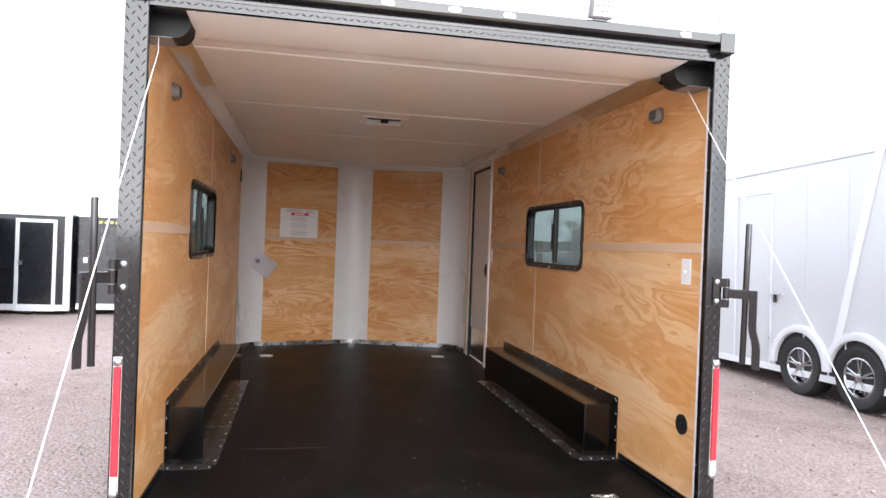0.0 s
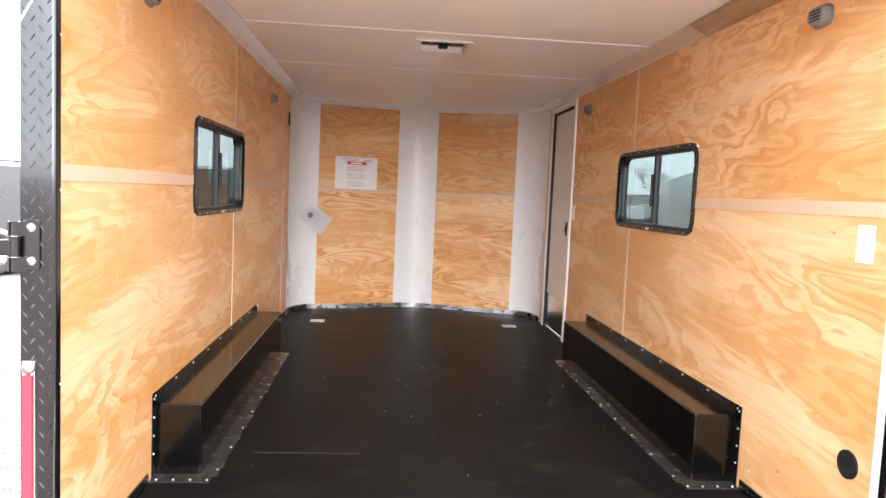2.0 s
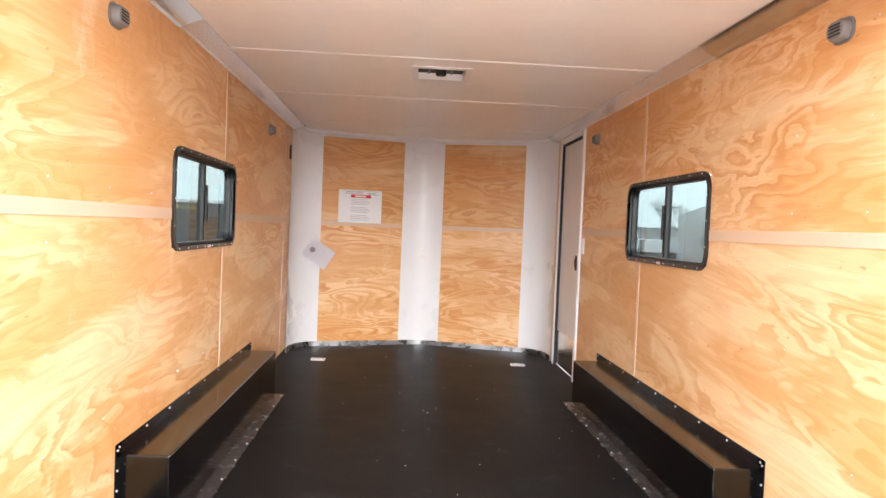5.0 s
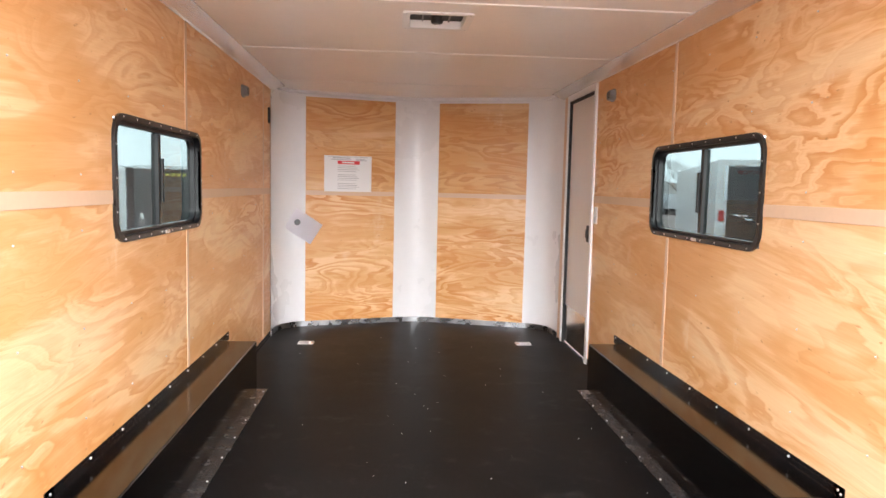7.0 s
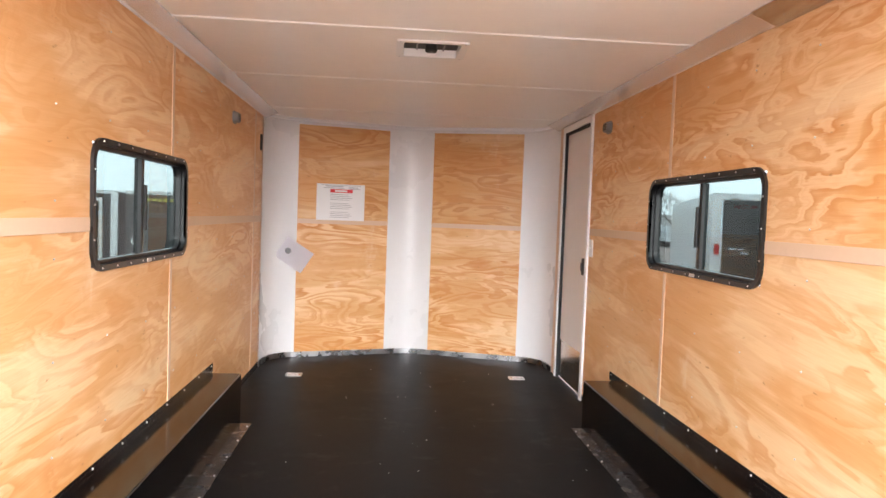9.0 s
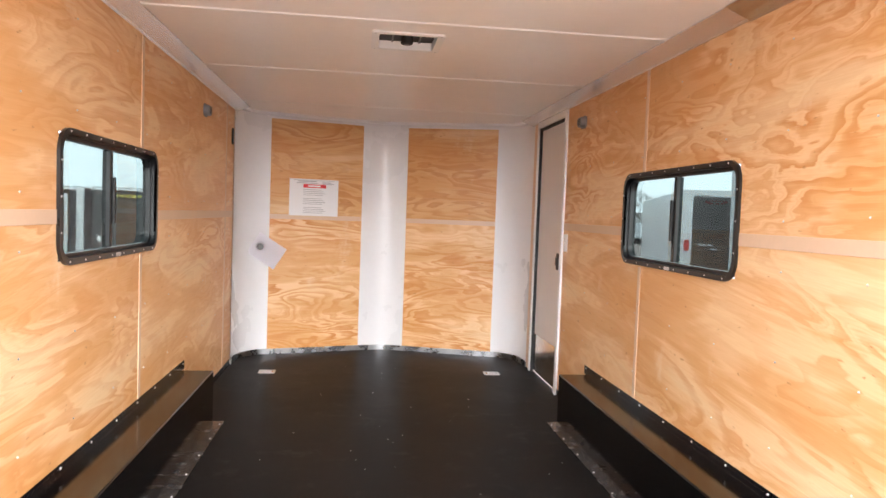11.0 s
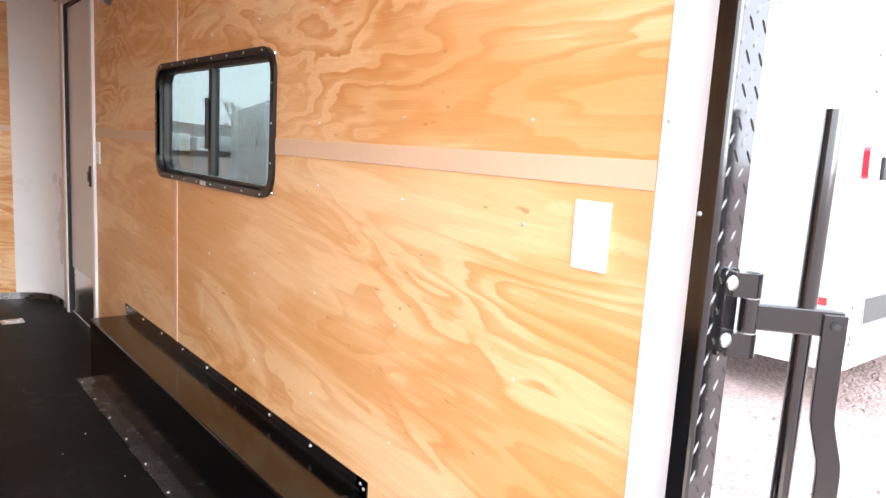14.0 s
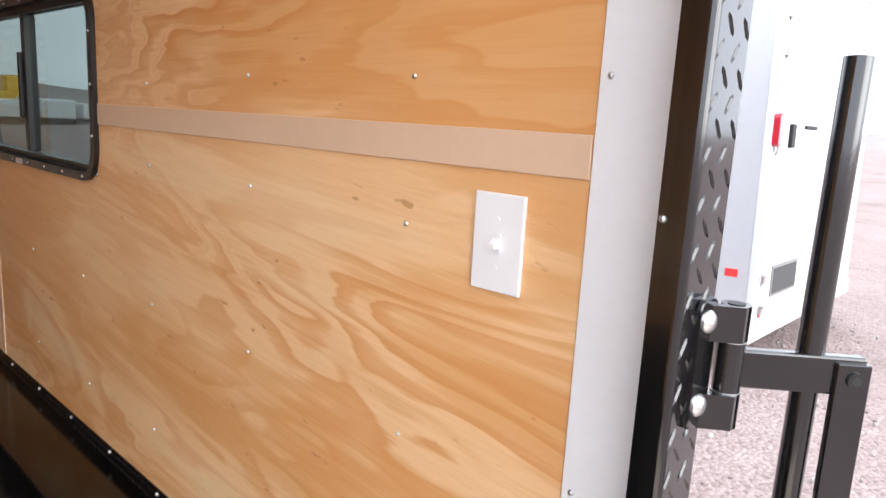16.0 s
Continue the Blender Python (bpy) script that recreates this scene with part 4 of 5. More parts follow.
port = thing("cable_port", "black round cable port low on plywood", "cable port", (WX, 0.236, 0.919))
bm = bmesh.new()
circle = [(0.047 * math.cos(2 * math.pi * k / 28), 0.047 * math.sin(2 * math.pi * k / 28)) for k in range(28)]
small = [(a * 0.8, b * 0.8) for a, b in circle]
ring(bm, circle, small, -0.008, 0.0)
part("rim", bm, RUBBER, port, "", True)
bm = bmesh.new()
prism(bm, small, -0.003, 0.0, "x")
part("lid", bm, RUBBER, port)
block("tab", (-0.009, -0.012, -0.006), (-0.003, 0.012, 0.006), WINFRAME, port, "", 0.002)

# roof vent
rv = thing("roof_vent", "white framed roof vent with dark insect screen and crank", "vent", (-0.016, 2.345, CZ))
bm = bmesh.new()
ring(bm, rrect(0.335, 0.335, 0.022), rrect(0.268, 0.268, 0.015), -0.008, -0.0005, "z")
vent_frame = part("frame", bm, PLASTIC, rv)
bm = bmesh.new()
ring(bm, rrect(0.276, 0.276, 0.016), rrect(0.266, 0.266, 0.012), -0.006, 0.043, "z")
part("liner", bm, PLASTIC, rv, "white plastic liner inside the opening")
block("screen", (-0.132, -0.132, 0.030), (0.132, 0.132, 0.034), SCREEN, rv, "dark insect screen")
for k in (-1, 1):
    block("screen_bar", (0.066 * k - 0.004, -0.132, 0.024), (0.066 * k + 0.004, 0.132, 0.0295), VENTGREY, rv)
bm = bmesh.new()
tube(bm, [(0, 0.01, 0.030), (0, 0.01, -0.004), (0, 0.01, -0.010), (0, 0.01, -0.013)], [0.026, 0.030, 0.028, 0.022], 20)
crank = part("crank", bm, RUBBER, rv, "black crank knob", True)
bm = bmesh.new()
tube(bm, [(0, 0.01, -0.0128), (0, 0.01, -0.0150), (0, 0.01, -0.0158)], [0.013, 0.012, 0.008], 16)
part("crank_cap", bm, VENTGREY, crank, "grey cap", True)
for dx in (-0.15, 0.15):
    for dy in (-0.15, 0.15):
        shared("screw", SCREW, (dx, dy, -0.008), vent_frame, pose(0, 0, 0, 180, 0, 0))


def tie_down(x, y):
    t = thing("tie_down", "recessed steel floor tie-down ring", "tie-down", (x, y, FZ), "floor tie-downs")
    bm = bmesh.new()
    ring(bm, rrect(0.125, 0.105, 0.012), rrect(0.095, 0.075, 0.008), 0.0, 0.004, "z")
    plate = part("plate", bm, ALU, t)
    block("pan", (-0.047, -0.037, 0.0), (0.047, 0.037, 0.0016), KICK, t, "bright pan")
    bm = bmesh.new()
    pts = [(0.032 * math.cos(radians(a)), -0.012 + 0.036 * math.sin(radians(a)), 0.006) for a in range(0, 181, 20)]
    tube(bm, pts, 0.0045, 8)
    part("ring", bm, ZINC, t, "", True)
    block("bar", (-0.038, -0.019, 0.0016), (0.038, -0.009, 0.008), ZINC, t, "", 0.002)
    for dx in (-0.054, 0.054):
        for dy in (-0.044, 0.044):
            shared("screw", SCREW, (dx, dy, 0.004), plate)


for x, y in ((-0.886, 0.30), (0.885, 0.305), (-0.891, 4.408), (0.87, 4.41)):
    tie_down(x, y)


# notices on the front wall
def on_front(x, back):
    """The face of the front panel at x, a little towards the room."""
    t = (0.985 - abs(x)) / (0.985 - 0.203)
    return 5.0865 + t * (5.308 - 5.0865) - back


notice = thing("safety_notice", "white printed safety notice with a red band on plywood", "notice", (-0.62, on_front(-0.62, 0.013), 1.917))
notice.rotation_euler = (0, 0, math.atan2(0.2215, 0.782))
bm = bmesh.new()
box(bm, (-0.215, -0.001, -0.16), (0.215, 0.001, 0.16))
sheet = part("sheet", bm, PAPER, notice)
for nm, x0, z0, x1, z1, m in [("red_band", -0.095, 0.085, 0.105, 0.115, INKRED), ("heading_bar", -0.155, 0.122, 0.03, 0.128, INKGREY), ("heading_bar", -0.14, 0.136, 0.02, 0.144, INKGREY),
                              ("heading_bar", 0.07, 0.118, 0.17, 0.124, INKGREY), ("heading_bar", 0.07, 0.130, 0.15, 0.137, INKGREY), ("heading_bar", -0.18, 0.148, 0.18, 0.152, INKGREY)]:
    block(nm, (x0, -0.0018, z0), (x1, -0.001, z1), m, sheet)
block("band_letters", (-0.055, -0.0024, 0.093), (0.055, -0.0018, 0.107), PAPER, sheet, "pale illegible letters")
for k in range(14):
    if k in (4, 9):
        continue
    w = 0.085 + 0.018 * ((k * 7) % 5) / 4
    block("text_bar", (-0.095, -0.0018, 0.066 - 0.0155 * k), (-0.095 + w * 1.9, -0.001, 0.0705 - 0.0155 * k), INKGREY, sheet)
for dx in (-0.205, 0.205):
    for dz in (-0.15, 0.15):
        shared("staple", SCREW, (dx, -0.001, dz), sheet, FACE_BACK)

leaflet = thing("leaflet", "pale lilac paper held askew by a round magnet", "paper", (-0.995, 5.035, 1.447))
leaflet.rotation_euler = (0, radians(33), radians(18))
bm = bmesh.new()
n_ = 8
for i in range(n_ + 1):
    for j in range(n_ + 1):
        u, w = (i / n_ - 0.5), (j / n_ - 0.5)
        bm.verts.new((u * 0.275, 0.006 * math.sin(3.0 * u + 1.0) + 0.010 * w * w, w * 0.205))
bm.verts.ensure_lookup_table()
for i in range(n_):
    for j in range(n_):
        a = i * (n_ + 1) + j
        bm.faces.new([bm.verts[k] for k in (a, a + 1, a + n_ + 2, a + n_ + 1)])
bmesh.ops.solidify(bm, geom=bm.faces[:], thickness=0.0006)
part("sheet", bm, LILAC, leaflet, "", True)
bm = bmesh.new()
disc(bm, (-0.066, 0.002, -0.0), (0, -1, 0), 0.026, 0.012, 20)
part("magnet", bm, MAGNET, leaflet, "round grey magnet", True)

# open butt joint of the floor coating, filled with pale dust
for x0, x1 in ((-0.875, -0.70), (-0.69, -0.50), (-0.485, -0.395)):
    block("joint", (x0, 1.2285, FZ - 0.001), (x1, 1.2305, FZ + 0.0006), DUSTLINE, floor, "thin pale dust line in a joint")

# loose grit on the floor
bm = bmesh.new()
for k in range(70):
    x, y, s = random.uniform(-0.92, 0.92), random.uniform(0.0, 4.8) ** 1.0, random.uniform(0.0010, 0.0022)
    tube(bm, [(x, y, FZ), (x, y, FZ + s), (x, y, FZ + s * 1.3)], [s * 1.1, s, s * 0.3], 5)
tagged(new("floor_grit", mesh_of("floor_grit", bm, PAPER)), "pale specks of grit on the black floor", "grit", kind="stuff")


# ---- other trailers in the yard ----
def wheel(parent, x, y, r, face, width=0.2):
    """A tyre and spoked alloy rim. face: the way the outer side looks, along x or y."""
    f = Vector(face)
    u = Vector((0, 0, 1)).cross(f)
    c = Vector((x, y, GZ + r))
    bm = bmesh.new()
    prof = [(0.60, 0.0), (0.66, 0.012), (0.90, 0.014), (0.97, -0.006), (1.0, -0.035), (1.0, -width + 0.035), (0.95, -width), (0.60, -width)]
    seg, rows = 36, []
    for k in range(seg):
        a = 2 * math.pi * k / seg
        d = math.cos(a) * u + Vector((0, 0, math.sin(a)))
        rows.append([bm.verts.new(c + d * p * r + f * q) for p, q in prof])
    for k in range(seg):
        A, B = rows[k], rows[(k + 1) % seg]
        for i in range(len(prof) - 1):
            bm.faces.new((A[i], A[i + 1], B[i + 1], B[i]))
    w = part("wheel", bm, RUBBER, parent, "black tyre", True)
    bm = bmesh.new()
    rows = []
    prof = [(0.61, 0.002), (0.57, 0.006), (0.53, -0.012), (0.50, -0.07), (0.0, -0.075)]
    for k in range(seg):
        a = 2 * math.pi * k / seg
        d = math.cos(a) * u + Vector((0, 0, math.sin(a)))
        rows.append([bm.verts.new(c + d * p * r + f * q) for p, q in prof])
    for k in range(seg):
        A, B = rows[k], rows[(k + 1) % seg]
        for i in range(len(prof) - 1):
            bm.faces.new((A[i], A[i + 1], B[i + 1], B[i]))
    for k in range(5):
        a = 2 * math.pi * (k + 0.25) / 5
        for da in (-0.14, 0.14):
            d = math.cos(a + da) * u + Vector((0, 0, math.sin(a + da)))
            e = math.cos(a + da * 0.6) * u + Vector((0, 0, math.sin(a + da * 0.6)))
            tube(bm, [c + e * r * 0.08 + f * -0.012, c + d * r * 0.55 + f * -0.012], [r * 0.05, r * 0.036], 6)
    tube(bm, [c + f * -0.03, c + f * 0.006, c + f * 0.012], [r * 0.15, r * 0.14, r * 0.10], 14)
    part("rim", bm, RIM, w, "five-spoke alloy rim", True)


def fender(parent, x, y, r, face, material):
    f = Vector(face)
    u = Vector((0, 0, 1)).cross(f)
    bm = bmesh.new()
    rows = []
    for k in range(17):
        a = math.pi * k / 16
        d = math.cos(a) * u + Vector((0, 0, math.sin(a)))
        c = Vector((x, y, GZ + r))
        rows.append([bm.verts.new(c + d * q + f * e) for q, e in ((r * 1.12, -0.06), (r * 1.12, 0.045), (r * 1.17, 0.055), (r * 1.34, 0.050), (r * 1.36, 0.02), (r * 1.36, -0.06))])
    for A, B in zip(rows, rows[1:]):
        for i in range(5):
            bm.faces.new((A[i], A[i + 1], B[i + 1], B[i]))
    part("fender", bm, material, parent, "flared fender trim", True)


# the tall white trailer beside
T = thing("cargo_trailer", "tall white enclosed cargo trailer with alloy wheels on gravel", "trailer", group="parked trailers")
X, Y0, Y1, ZB, ZT = 4.98, 1.15, 8.2, 0.44, 2.90
bm = bmesh.new()
box(bm, (X, Y0, ZB), (X + 2.4, Y1, ZT))
soften(bm, 0.03, 3)
body = part("body", bm, SKIN_SILVER, T)
tyres = (3.21, 4.06)
# flat dark plates on the uncut skin stand for shade inside the arches
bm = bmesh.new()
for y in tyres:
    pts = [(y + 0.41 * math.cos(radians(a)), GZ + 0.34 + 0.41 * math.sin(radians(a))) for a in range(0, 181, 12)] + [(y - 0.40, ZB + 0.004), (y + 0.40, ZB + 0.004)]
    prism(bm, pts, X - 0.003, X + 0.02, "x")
part("wheel_arch", bm, RUBBER, T, "flat dark plate for the shade in a wheel opening")
for y in tyres:
    wheel(T, X - 0.012, y, 0.338, (-1, 0, 0))
    fender(T, X, y, 0.338, (-1, 0, 0), SKIN_WHITE)
for yy in [Y0 + 0.42 + 0.61 * k for k in range(11)]:
    block("skin_seam", (X - 0.0035, yy - 0.012, ZB + 0.02), (X - 0.0005, yy + 0.012, ZT - 0.06), SKIN_SILVER, body, "", 0.001)
block("lower_rail", (X - 0.012, Y0 + 0.01, ZB - 0.02), (X + 0.02, Y1 - 0.02, ZB + 0.055), SKIN_WHITE, T, "white lower rail", 0.004)
block("upper_rail", (X - 0.012, Y0 + 0.01, ZT - 0.09), (X + 0.02, Y1 - 0.02, ZT - 0.01), SKIN_SILVER, T, "silver upper rail", 0.004)
bm = bmesh.new()
prism(bm, [(2.93, 2.88), (3.03, 2.88), (3.56, 0.86), (3.47, 0.86)], X - 0.016, X - 0.001, "x")
part("slanted_trim", bm, SKIN_WHITE, T, "white slanted side trim")
for lo, hi in (((X - 0.012, 4.56, 0.5), (X - 0.001, 4.59, 2.55)), ((X - 0.012, 5.25, 0.5), (X - 0.001, 5.28, 2.55)), ((X - 0.012, 4.56, 2.55), (X - 0.001, 5.28, 2.58))):
    block("door_trim", lo, hi, SKIN_WHITE, T, "", 0.002)
lock = block("door_lock", (X - 0.025, 4.47, 1.23), (X - 0.002, 4.51, 1.35), RUBBER, T, "black door lock", 0.004)
block("lock_bar", (X - 0.045, 4.33, 1.325), (X - 0.025, 4.54, 1.345), ALU, lock, "bright lock bar", 0.003)
for z in (0.75, 1.45, 2.2):
    block("door_hinge", (X - 0.02, 4.57, z), (X - 0.011, 4.60, z + 0.09), ALU, T, "", 0.002)
# its rear face
block("corner_post", (X - 0.006, Y0 - 0.012, ZB - 0.02), (X + 0.10, Y0 + 0.03, ZT), SKIN_WHITE, T, "white corner post", 0.006)
block("rear_sill", (X + 0.10, Y0 - 0.012, ZB - 0.02), (X + 2.4, Y0 + 0.03, ZB + 0.10), SKIN_WHITE, T, "", 0.005)
rear = block("rear_door", (X + 0.115, Y0 - 0.016, ZB + 0.105), (X + 1.2, Y0 + 0.02, ZT - 0.12), SKIN_WHITE, T, "white rear door", 0.004)
block("rear_door", (X + 1.215, Y0 - 0.016, ZB + 0.105), (X + 2.3, Y0 + 0.02, ZT - 0.12), SKIN_WHITE, T, "white rear door", 0.004)
block("header", (X + 0.10, Y0 - 0.02, ZT - 0.115), (X + 2.4, Y0 + 0.03, ZT), SKIN_WHITE, T, "", 0.005)
for z in (0.60, 0.80, 1.62, 2.20, 2.42):
    bm = bmesh.new()
    tube(bm, [(X + 0.108, Y0 - 0.028, z), (X + 0.108, Y0 - 0.028, z + 0.06)], 0.011, 10)
    box(bm, (X + 0.06, Y0 - 0.024, z + 0.01), (X + 0.17, Y0 - 0.014, z + 0.05))
    part("door_hinge", bm, ALU, T)
bm = bmesh.new()
prism(bm, [(a + X + 0.045, b + 1.765) for a, b in rrect(0.06, 0.20, 0.028)], Y0 - 0.052, Y0 - 0.012, "y")
part("tail_lamp", bm, RED, T, "red oval tail lamp")
block("door_lock", (X + 0.31, Y0 - 0.04, 1.66), (X + 0.38, Y0 - 0.016, 1.81), RUBBER, rear, "", 0.006)
block("lock_bar", (X + 0.62, Y0 - 0.03, 1.785), (X + 0.86, Y0 - 0.016, 1.81), RUBBER, rear, "", 0.003)
holder = block("plate_holder", (X + 0.27, Y0 - 0.024, 0.69), (X + 0.78, Y0 - 0.016, 0.90), VENTGREY, rear, "grey plate holder", 0.004)
block("plate_recess", (X + 0.29, Y0 - 0.0265, 0.71), (X + 0.76, Y0 - 0.024, 0.88), SCREEN, holder)
for lo, hi in (((X - 0.0042, 1.25, 0.84), (X - 0.0005, 1.33, 0.89)), ((X + 0.10, Y0 - 0.0205, 0.58), (X + 0.14, Y0 - 0.0165, 0.61))):
    block("reflector_tag", lo, hi, REDTAG, T, "small red tag")
block("lamp_mount", (X + 0.28, Y0 - 0.14, 2.94), (X + 0.48, Y0 + 0.02, 3.05), VENTGREY, T, "grey rear work lamp", 0.01)

T.matrix_basis = Matrix.Translation((X, 3.6, GZ)) @ Matrix.Rotation(radians(-1.7), 4, "X") @ Matrix.Translation((-X, -3.6, -GZ))


def side_on_trailer(name, label, x0, x1, y, zt, zb, skin, wheels, r, depth=2.2, trim=SKIN_WHITE, proud=True):
    """A trailer that shows its long side to the yard, along x."""
    t = thing(name, label, "trailer", (0, 0, 0), "parked trailers")
    bm = bmesh.new()
    box(bm, (x0, y, zb), (x1, y + depth, zt))
    soften(bm, 0.03, 3)
    body = part("body", bm, skin, t)
    block("roof_rail", (x0 + 0.01, y - 0.014, zt - 0.05), (x1 - 0.01, y + 0.04, zt + 0.01), trim, t, "white roof rail", 0.004)
    block("lower_rail", (x0 + 0.01, y - 0.012, zb - 0.02), (x1 - 0.01, y + 0.03, zb + 0.09), trim, t, "white lower rail", 0.004)
    k = x0 + 0.6
    while k < x1 - 0.2:
        block("skin_seam", (k - 0.008, y - 0.004, zb + 0.09), (k + 0.008, y - 0.0005, zt - 0.05), skin, body)
        k += 0.61
    for wx in wheels:
        wheel(t, wx, y - 0.03 if proud else y + 0.04, r, (0, -1, 0))
    return t


A = side_on_trailer("cargo_trailer", "black enclosed cargo trailer with white-framed side door", -9.5, -4.73, 10.9, 2.05, 0.30, SKIN_BLACK, (-5.42, -5.92), 0.24, proud=False)
for lo, hi in (((-5.61, 10.868, 0.27), (-5.55, 10.90, 1.93)), ((-4.99, 10.868, 0.27), (-4.93, 10.90, 1.93)), ((-5.55, 10.868, 1.87), (-4.99, 10.90, 1.93)), ((-5.55, 10.868, 0.27), (-4.99, 10.90, 0.36))):
    block("door_frame", lo, hi, SKIN_WHITE, A, "white door frame", 0.004)
block("door_lock", (-5.55, 10.85, 1.10), (-5.49, 10.88, 1.18), ALU, A, "", 0.004)
block("corner_post", (-4.80, 10.87, 0.28), (-4.69, 10.93, 2.03), SKIN_WHITE, A, "white corner post", 0.008)
C = side_on_trailer("cargo_trailer", "charcoal enclosed trailer with yellow lettering strip", -4.64, -1.1, 11.05, 2.06, 0.32, SKIN_CHAR, (-2.4, -1.95), 0.3)
bm = bmesh.new()
for k in range(6):
    x = -4.28 + 0.094 * k
    prism(bm, [(x, 1.90), (x + 0.058, 1.90), (x + 0.072, 1.945), (x + 0.014, 1.945)], 11.040, 11.046, "y")
part("lettering_bar", bm, YELLOW, C, "yellow slanted lettering blocks")
block("side_latch", (-4.52, 11.02, 1.16), (-4.45, 11.05, 1.26), PLASTIC, C, "", 0.004)
B = side_on_trailer("cargo_trailer", "dark blue-grey enclosed trailer with silver fenders", -12.5, -5.45, 9.5, 1.93, 0.42, SKIN_CHAR, (-6.38, -7.12), 0.31)
for wx in (-6.38, -7.12):
    fender(B, wx, 9.5, 0.31, (0, -1, 0), ALU)
B.matrix_basis = Matrix.Translation((-5.35, 9.5, 0)) @ Matrix.Rotation(radians(22), 4, "Z") @ Matrix.Translation((5.45, -9.5, 0))

# the trailer with the dark rear door
E = thing("cargo_trailer", "white enclosed trailer with a dark rear ramp door", "trailer", group="parked trailers")
bm = bmesh.new()
box(bm, (5.56, 10.9, 0.5), (8.0, 18.9, 2.42))
soften(bm, 0.03, 3)
part("body", bm, SKIN_SILVER, E)
for lo, hi in (((5.55, 10.86, 0.45), (5.74, 10.9, 2.42)), ((7.80, 10.86, 0.45), (8.0, 10.9, 2.42)), ((5.74, 10.86, 2.30), (7.80, 10.9, 2.42))):
    block("rear_frame", lo, hi, SKIN_WHITE, E, "white rear frame", 0.006)
dk = block("rear_ramp", (5.75, 10.865, 0.5), (7.79, 10.895, 2.295), SKIN_CHAR, E, "dark ramp door", 0.004)
for x in (5.93, 6.55, 7.3):
    block("hinge_bracket", (x - 0.07, 10.84, 2.27), (x + 0.07, 10.866, 2.33), VENTGREY, dk, "", 0.004)
for x0, z, x1 in ((5.86, 1.42, 5.98), (6.02, 1.42, 6.10), (6.06, 1.35, 6.18), (6.34, 1.98, 6.46)):
    block("lettering_bar", (x0, 10.862, z), (x1, 10.866, z + 0.03), PLASTIC, dk, "small pale lettering bar")
bm = bmesh.new()
prism(bm, [(a + 5.655, b + 1.42) for a, b in rrect(0.09, 0.2, 0.03)], 10.84, 10.862, "y")
part("tail_lamp", bm, RED, E, "red tail lamp")
for y in (14.2, 15.0):
    wheel(E, 5.53, y, 0.325, (-1, 0, 0))
    fender(E, 5.56, y, 0.325, (-1, 0, 0), SKIN_WHITE)
block("side_latch", (5.53, 12.2, 1.6), (5.56, 12.26, 1.75), VENTGREY, E, "", 0.004)
for k in range(12):
    block("skin_seam", (5.556, 11.3 + 0.61 * k, 0.55), (5.5595, 11.32 + 0.61 * k, 2.38), SKIN_WHITE, E)
E.matrix_basis = Matrix.Translation((5.56, 10.9, 0)) @ Matrix.Rotation(radians(-18), 4, "Z") @ Matrix.Translation((-5.56, -10.9, 0))
for i, (x, y, w, h) in enumerate(((14.6, 46, 1.9, 1.15), (17.3, 47, 1.3, 0.95), (19.6, 46, 2.2, 1.1), (23.2, 48, 2.4, 1.2), (27.5, 47, 2.2, 1.1), (12.0, 45, 1.7, 1.0))):
    t = thing("cargo_trailer", "small far white enclosed trailer at the yard's edge", "trailer", group="far trailers")
    block("body", (x, y, GZ + 0.4), (x + w, y + 5, GZ + 0.4 + h), SKIN_WHITE, t, "", 0.06)
    block("chassis", (x + 0.1, y + 0.2, GZ + 0.15), (x + w - 0.1, y + 4.8, GZ + 0.4), BLACK, t)
    block("rear_door", (x + 0.15, y - 0.03, GZ + 0.5), (x + w - 0.15, y, GZ + 0.2 + h), SKIN_SILVER, t)
    for k in (0, 1):
        wheel(t, x + 0.05, y + 2.2 + 0.9 * k, 0.33, (-1, 0, 0))
mach = thing("yard_machine", "yellow yard machine parked far off", "machine", (16.6, 58, GZ))
block("body", (-1.2, 0, 0.7), (1.3, 2.2, 1.9), MACHINE, mach, "", 0.1)
block("cab", (-0.5, 0.3, 1.9), (0.7, 1.9, 3.1), MACHINE, mach, "", 0.1)
for x in (-0.9, 0.9):
    wheel(mach, x, -0.05, 0.45, (0, -1, 0))
for ch in mach.children:
    if ch.name.startswith("wheel"):
        ch.location = (0, 0, -GZ)


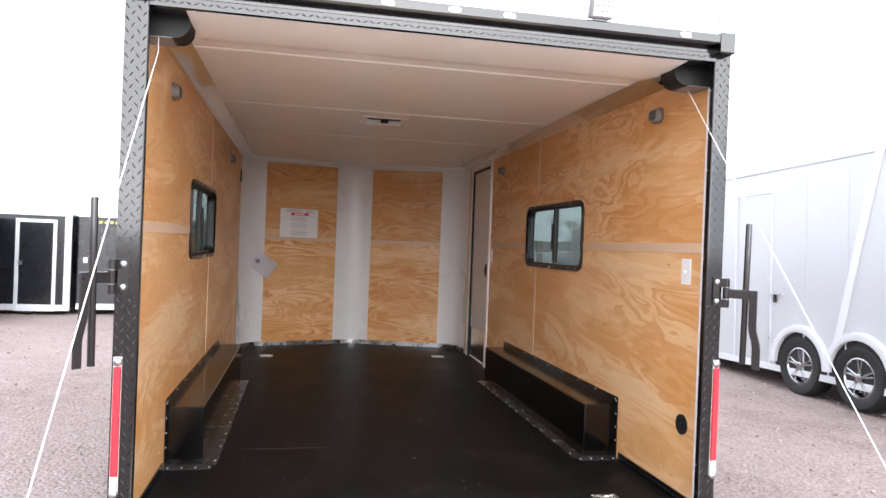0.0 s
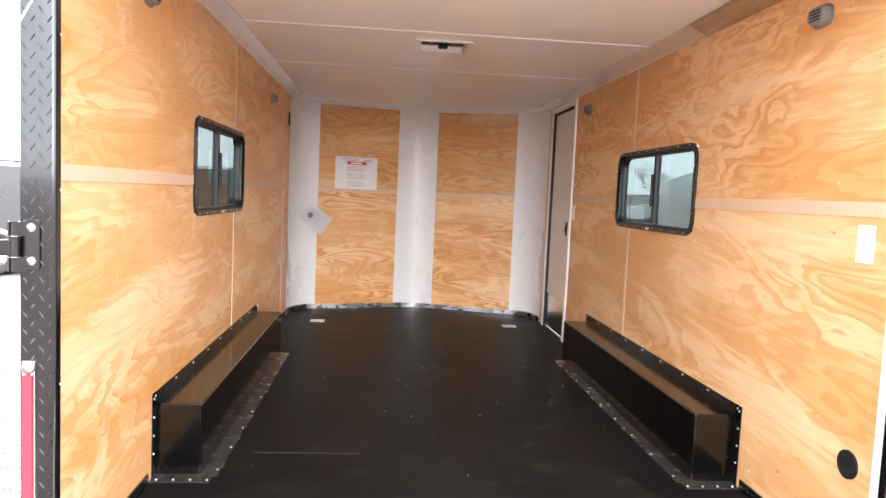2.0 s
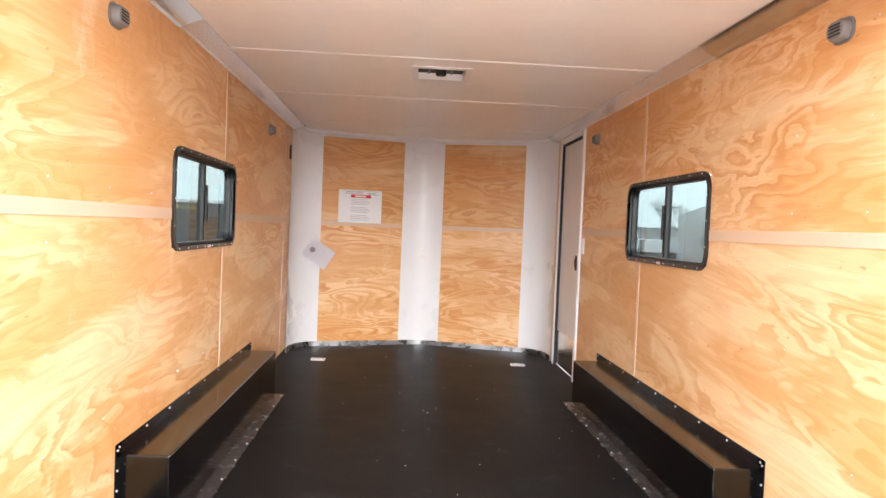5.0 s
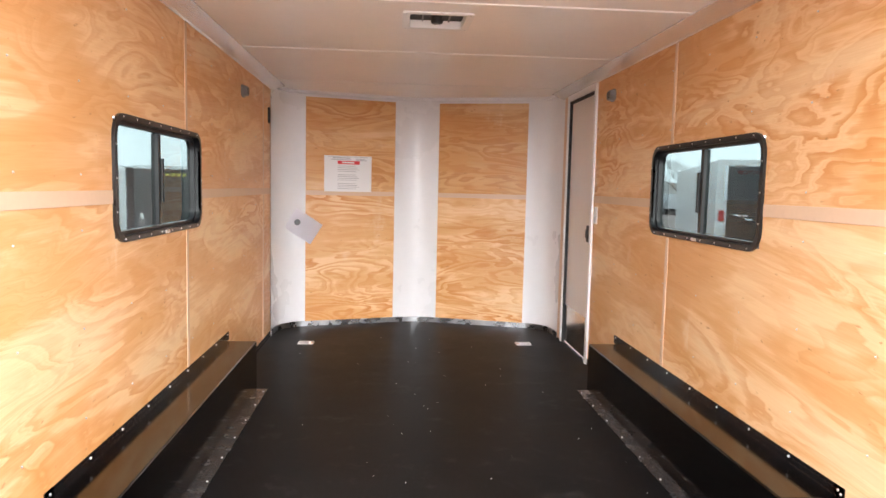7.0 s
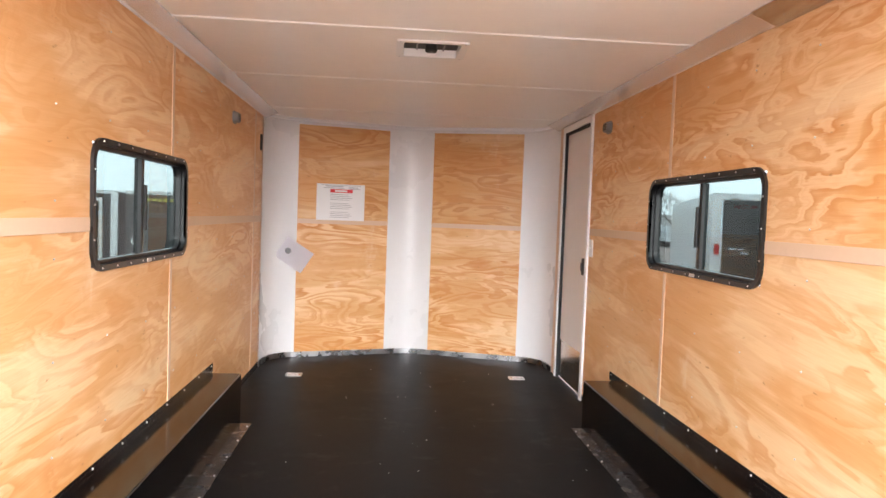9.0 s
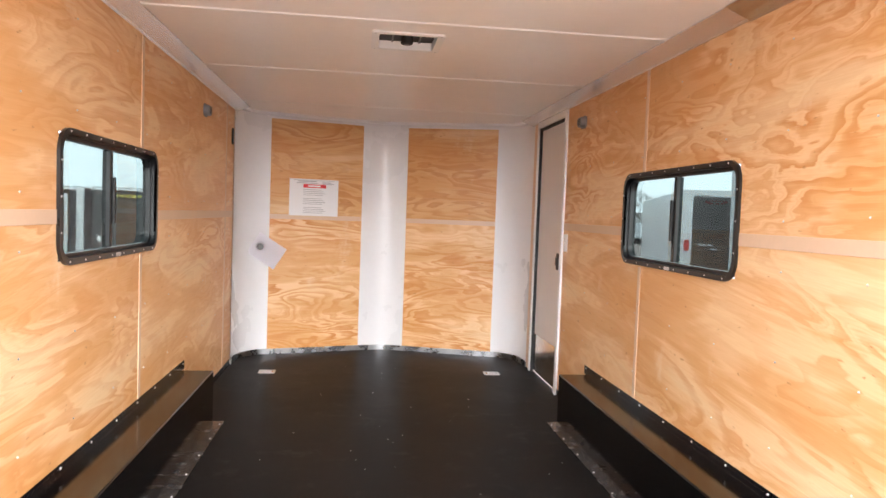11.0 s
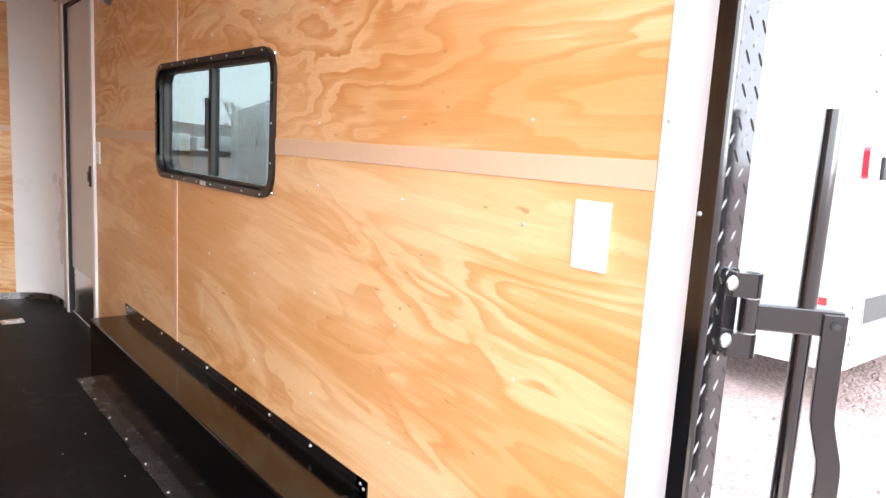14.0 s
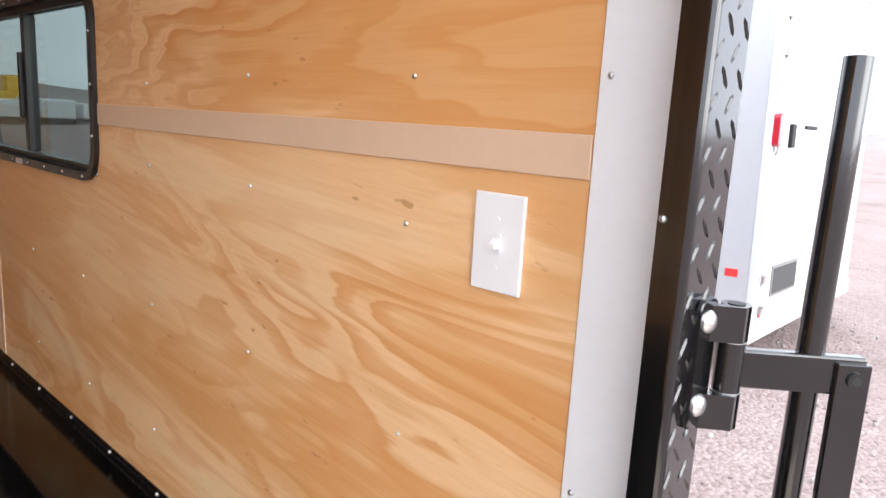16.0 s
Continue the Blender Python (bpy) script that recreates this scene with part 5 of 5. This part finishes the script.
# ---- bare trees ----
def bare_tree(name, at, height, seed, label):
    rnd = random.Random(seed)
    t = thing(name, label, "tree", at, "bare trees")
    limbs, trunk_path = [], []

    def grow(p, d, length, r, depth, out):
        pts, rad, q = [p.copy()], [r], p.copy()
        n = 4
        for k in range(n):
            d = (d + Vector((rnd.uniform(-1, 1), rnd.uniform(-1, 1), rnd.uniform(-0.4, 0.7))) * 0.16).normalized()
            q = q + d * (length / n)
            pts.append(q.copy())
            rad.append(r * (1 - 0.55 * (k + 1) / n))
        out.append((pts, rad))
        if depth > 0:
            for k in range(3 if depth > 2 else 4):
                i = rnd.randint(2, n)
                side = Vector((rnd.uniform(-1, 1), rnd.uniform(-1, 1), rnd.uniform(0.0, 0.7))).normalized()
                grow(pts[i], (d * 0.55 + side * 0.75).normalized(), length * rnd.uniform(0.55, 0.75), rad[i] * 0.7, depth - 1, out)
    grow(Vector((0, 0, 0)), Vector((0, 0, 1)), height * 0.38, height * 0.022, 5, limbs)
    bm = bmesh.new()
    tube(bm, *limbs[0], 10)
    part("trunk", bm, BARK, t, "", True)
    bm = bmesh.new()
    for pts, rad in limbs[1:]:
        tube(bm, pts, [max(x, 0.006) for x in rad], 4)
    part("crown", bm, BARK, t, "bare grey twigs")


bare_tree("tree", (17.3, 40.0, GZ), 5.6, 4, "leafless grey tree behind the parked trailers")
bare_tree("tree", (21.5, 43.0, GZ), 4.6, 9, "leafless grey tree at the yard's edge")

# ---- far hills ----
bm = bmesh.new()
hill = worn(mat("hazy_scrub_hill", (0.25, 0.225, 0.215), 0.9), (0.25, 0.225, 0.215), 0.03, 0.3, 0.9)
near, far = [], []
for k in range(121):
    a = radians(-110 + 220 * k / 120)
    h = 6.0 + 4 * noise.noise((a * 2.2, 0.3, 0)) + 2.0 * noise.noise((a * 7, 2.3, 0)) + 1.2 * noise.noise((a * 25, 5.3, 0))
    near.append(bm.verts.new((300 * math.sin(a), 300 * math.cos(a), GZ - 1)))
    far.append(bm.verts.new((360 * math.sin(a), 360 * math.cos(a), GZ + max(2.0, h))))
for k in range(120):
    bm.faces.new((near[k], near[k + 1], far[k + 1], far[k]))
struct("backdrop", bm, hill, "low hazy scrub hills beyond the yard", "backdrop", True)

# ---- loose stones on the yard ----
vs, fs, ico = [], [], bmesh.new()
bmesh.ops.create_icosphere(ico, subdivisions=1, radius=1.0)
base = [v.co.copy() for v in ico.verts]
tri = [[v.index for v in f.verts] for f in ico.faces]
ico.free()
rnd = random.Random(5)
for k in range(4000):
    side = rnd.random()
    if side < 0.5:
        x, y = rnd.uniform(1.4, 7.5), rnd.uniform(-1.5, 7.0)
    else:
        x, y = rnd.uniform(-6.5, -1.4), rnd.uniform(-1.0, 9.0)
    s = 0.006 + 0.016 * rnd.random() ** 3
    turn = Euler((rnd.uniform(0, 6), rnd.uniform(0, 6), rnd.uniform(0, 6))).to_matrix()
    sc = Vector((s, s * rnd.uniform(0.6, 1), s * rnd.uniform(0.4, 0.8)))
    o = len(vs)
    for p in base:
        q = turn @ Vector((p.x * sc.x, p.y * sc.y, p.z * sc.z)) * (1 + 0.12 * noise.noise(p * 3 + Vector((k, 0, 0))))
        vs.append((x + q.x, y + q.y, GZ + s * 0.3 + q.z))
    fs += [[o + i for i in f] for f in tri]
me = bpy.data.meshes.new("gravel_stones")
me.from_pydata(vs, [], fs)
me.materials.append(STONE)
tagged(new("gravel_stones", me), "loose pale and brown gravel stones", "gravel", kind="stuff")
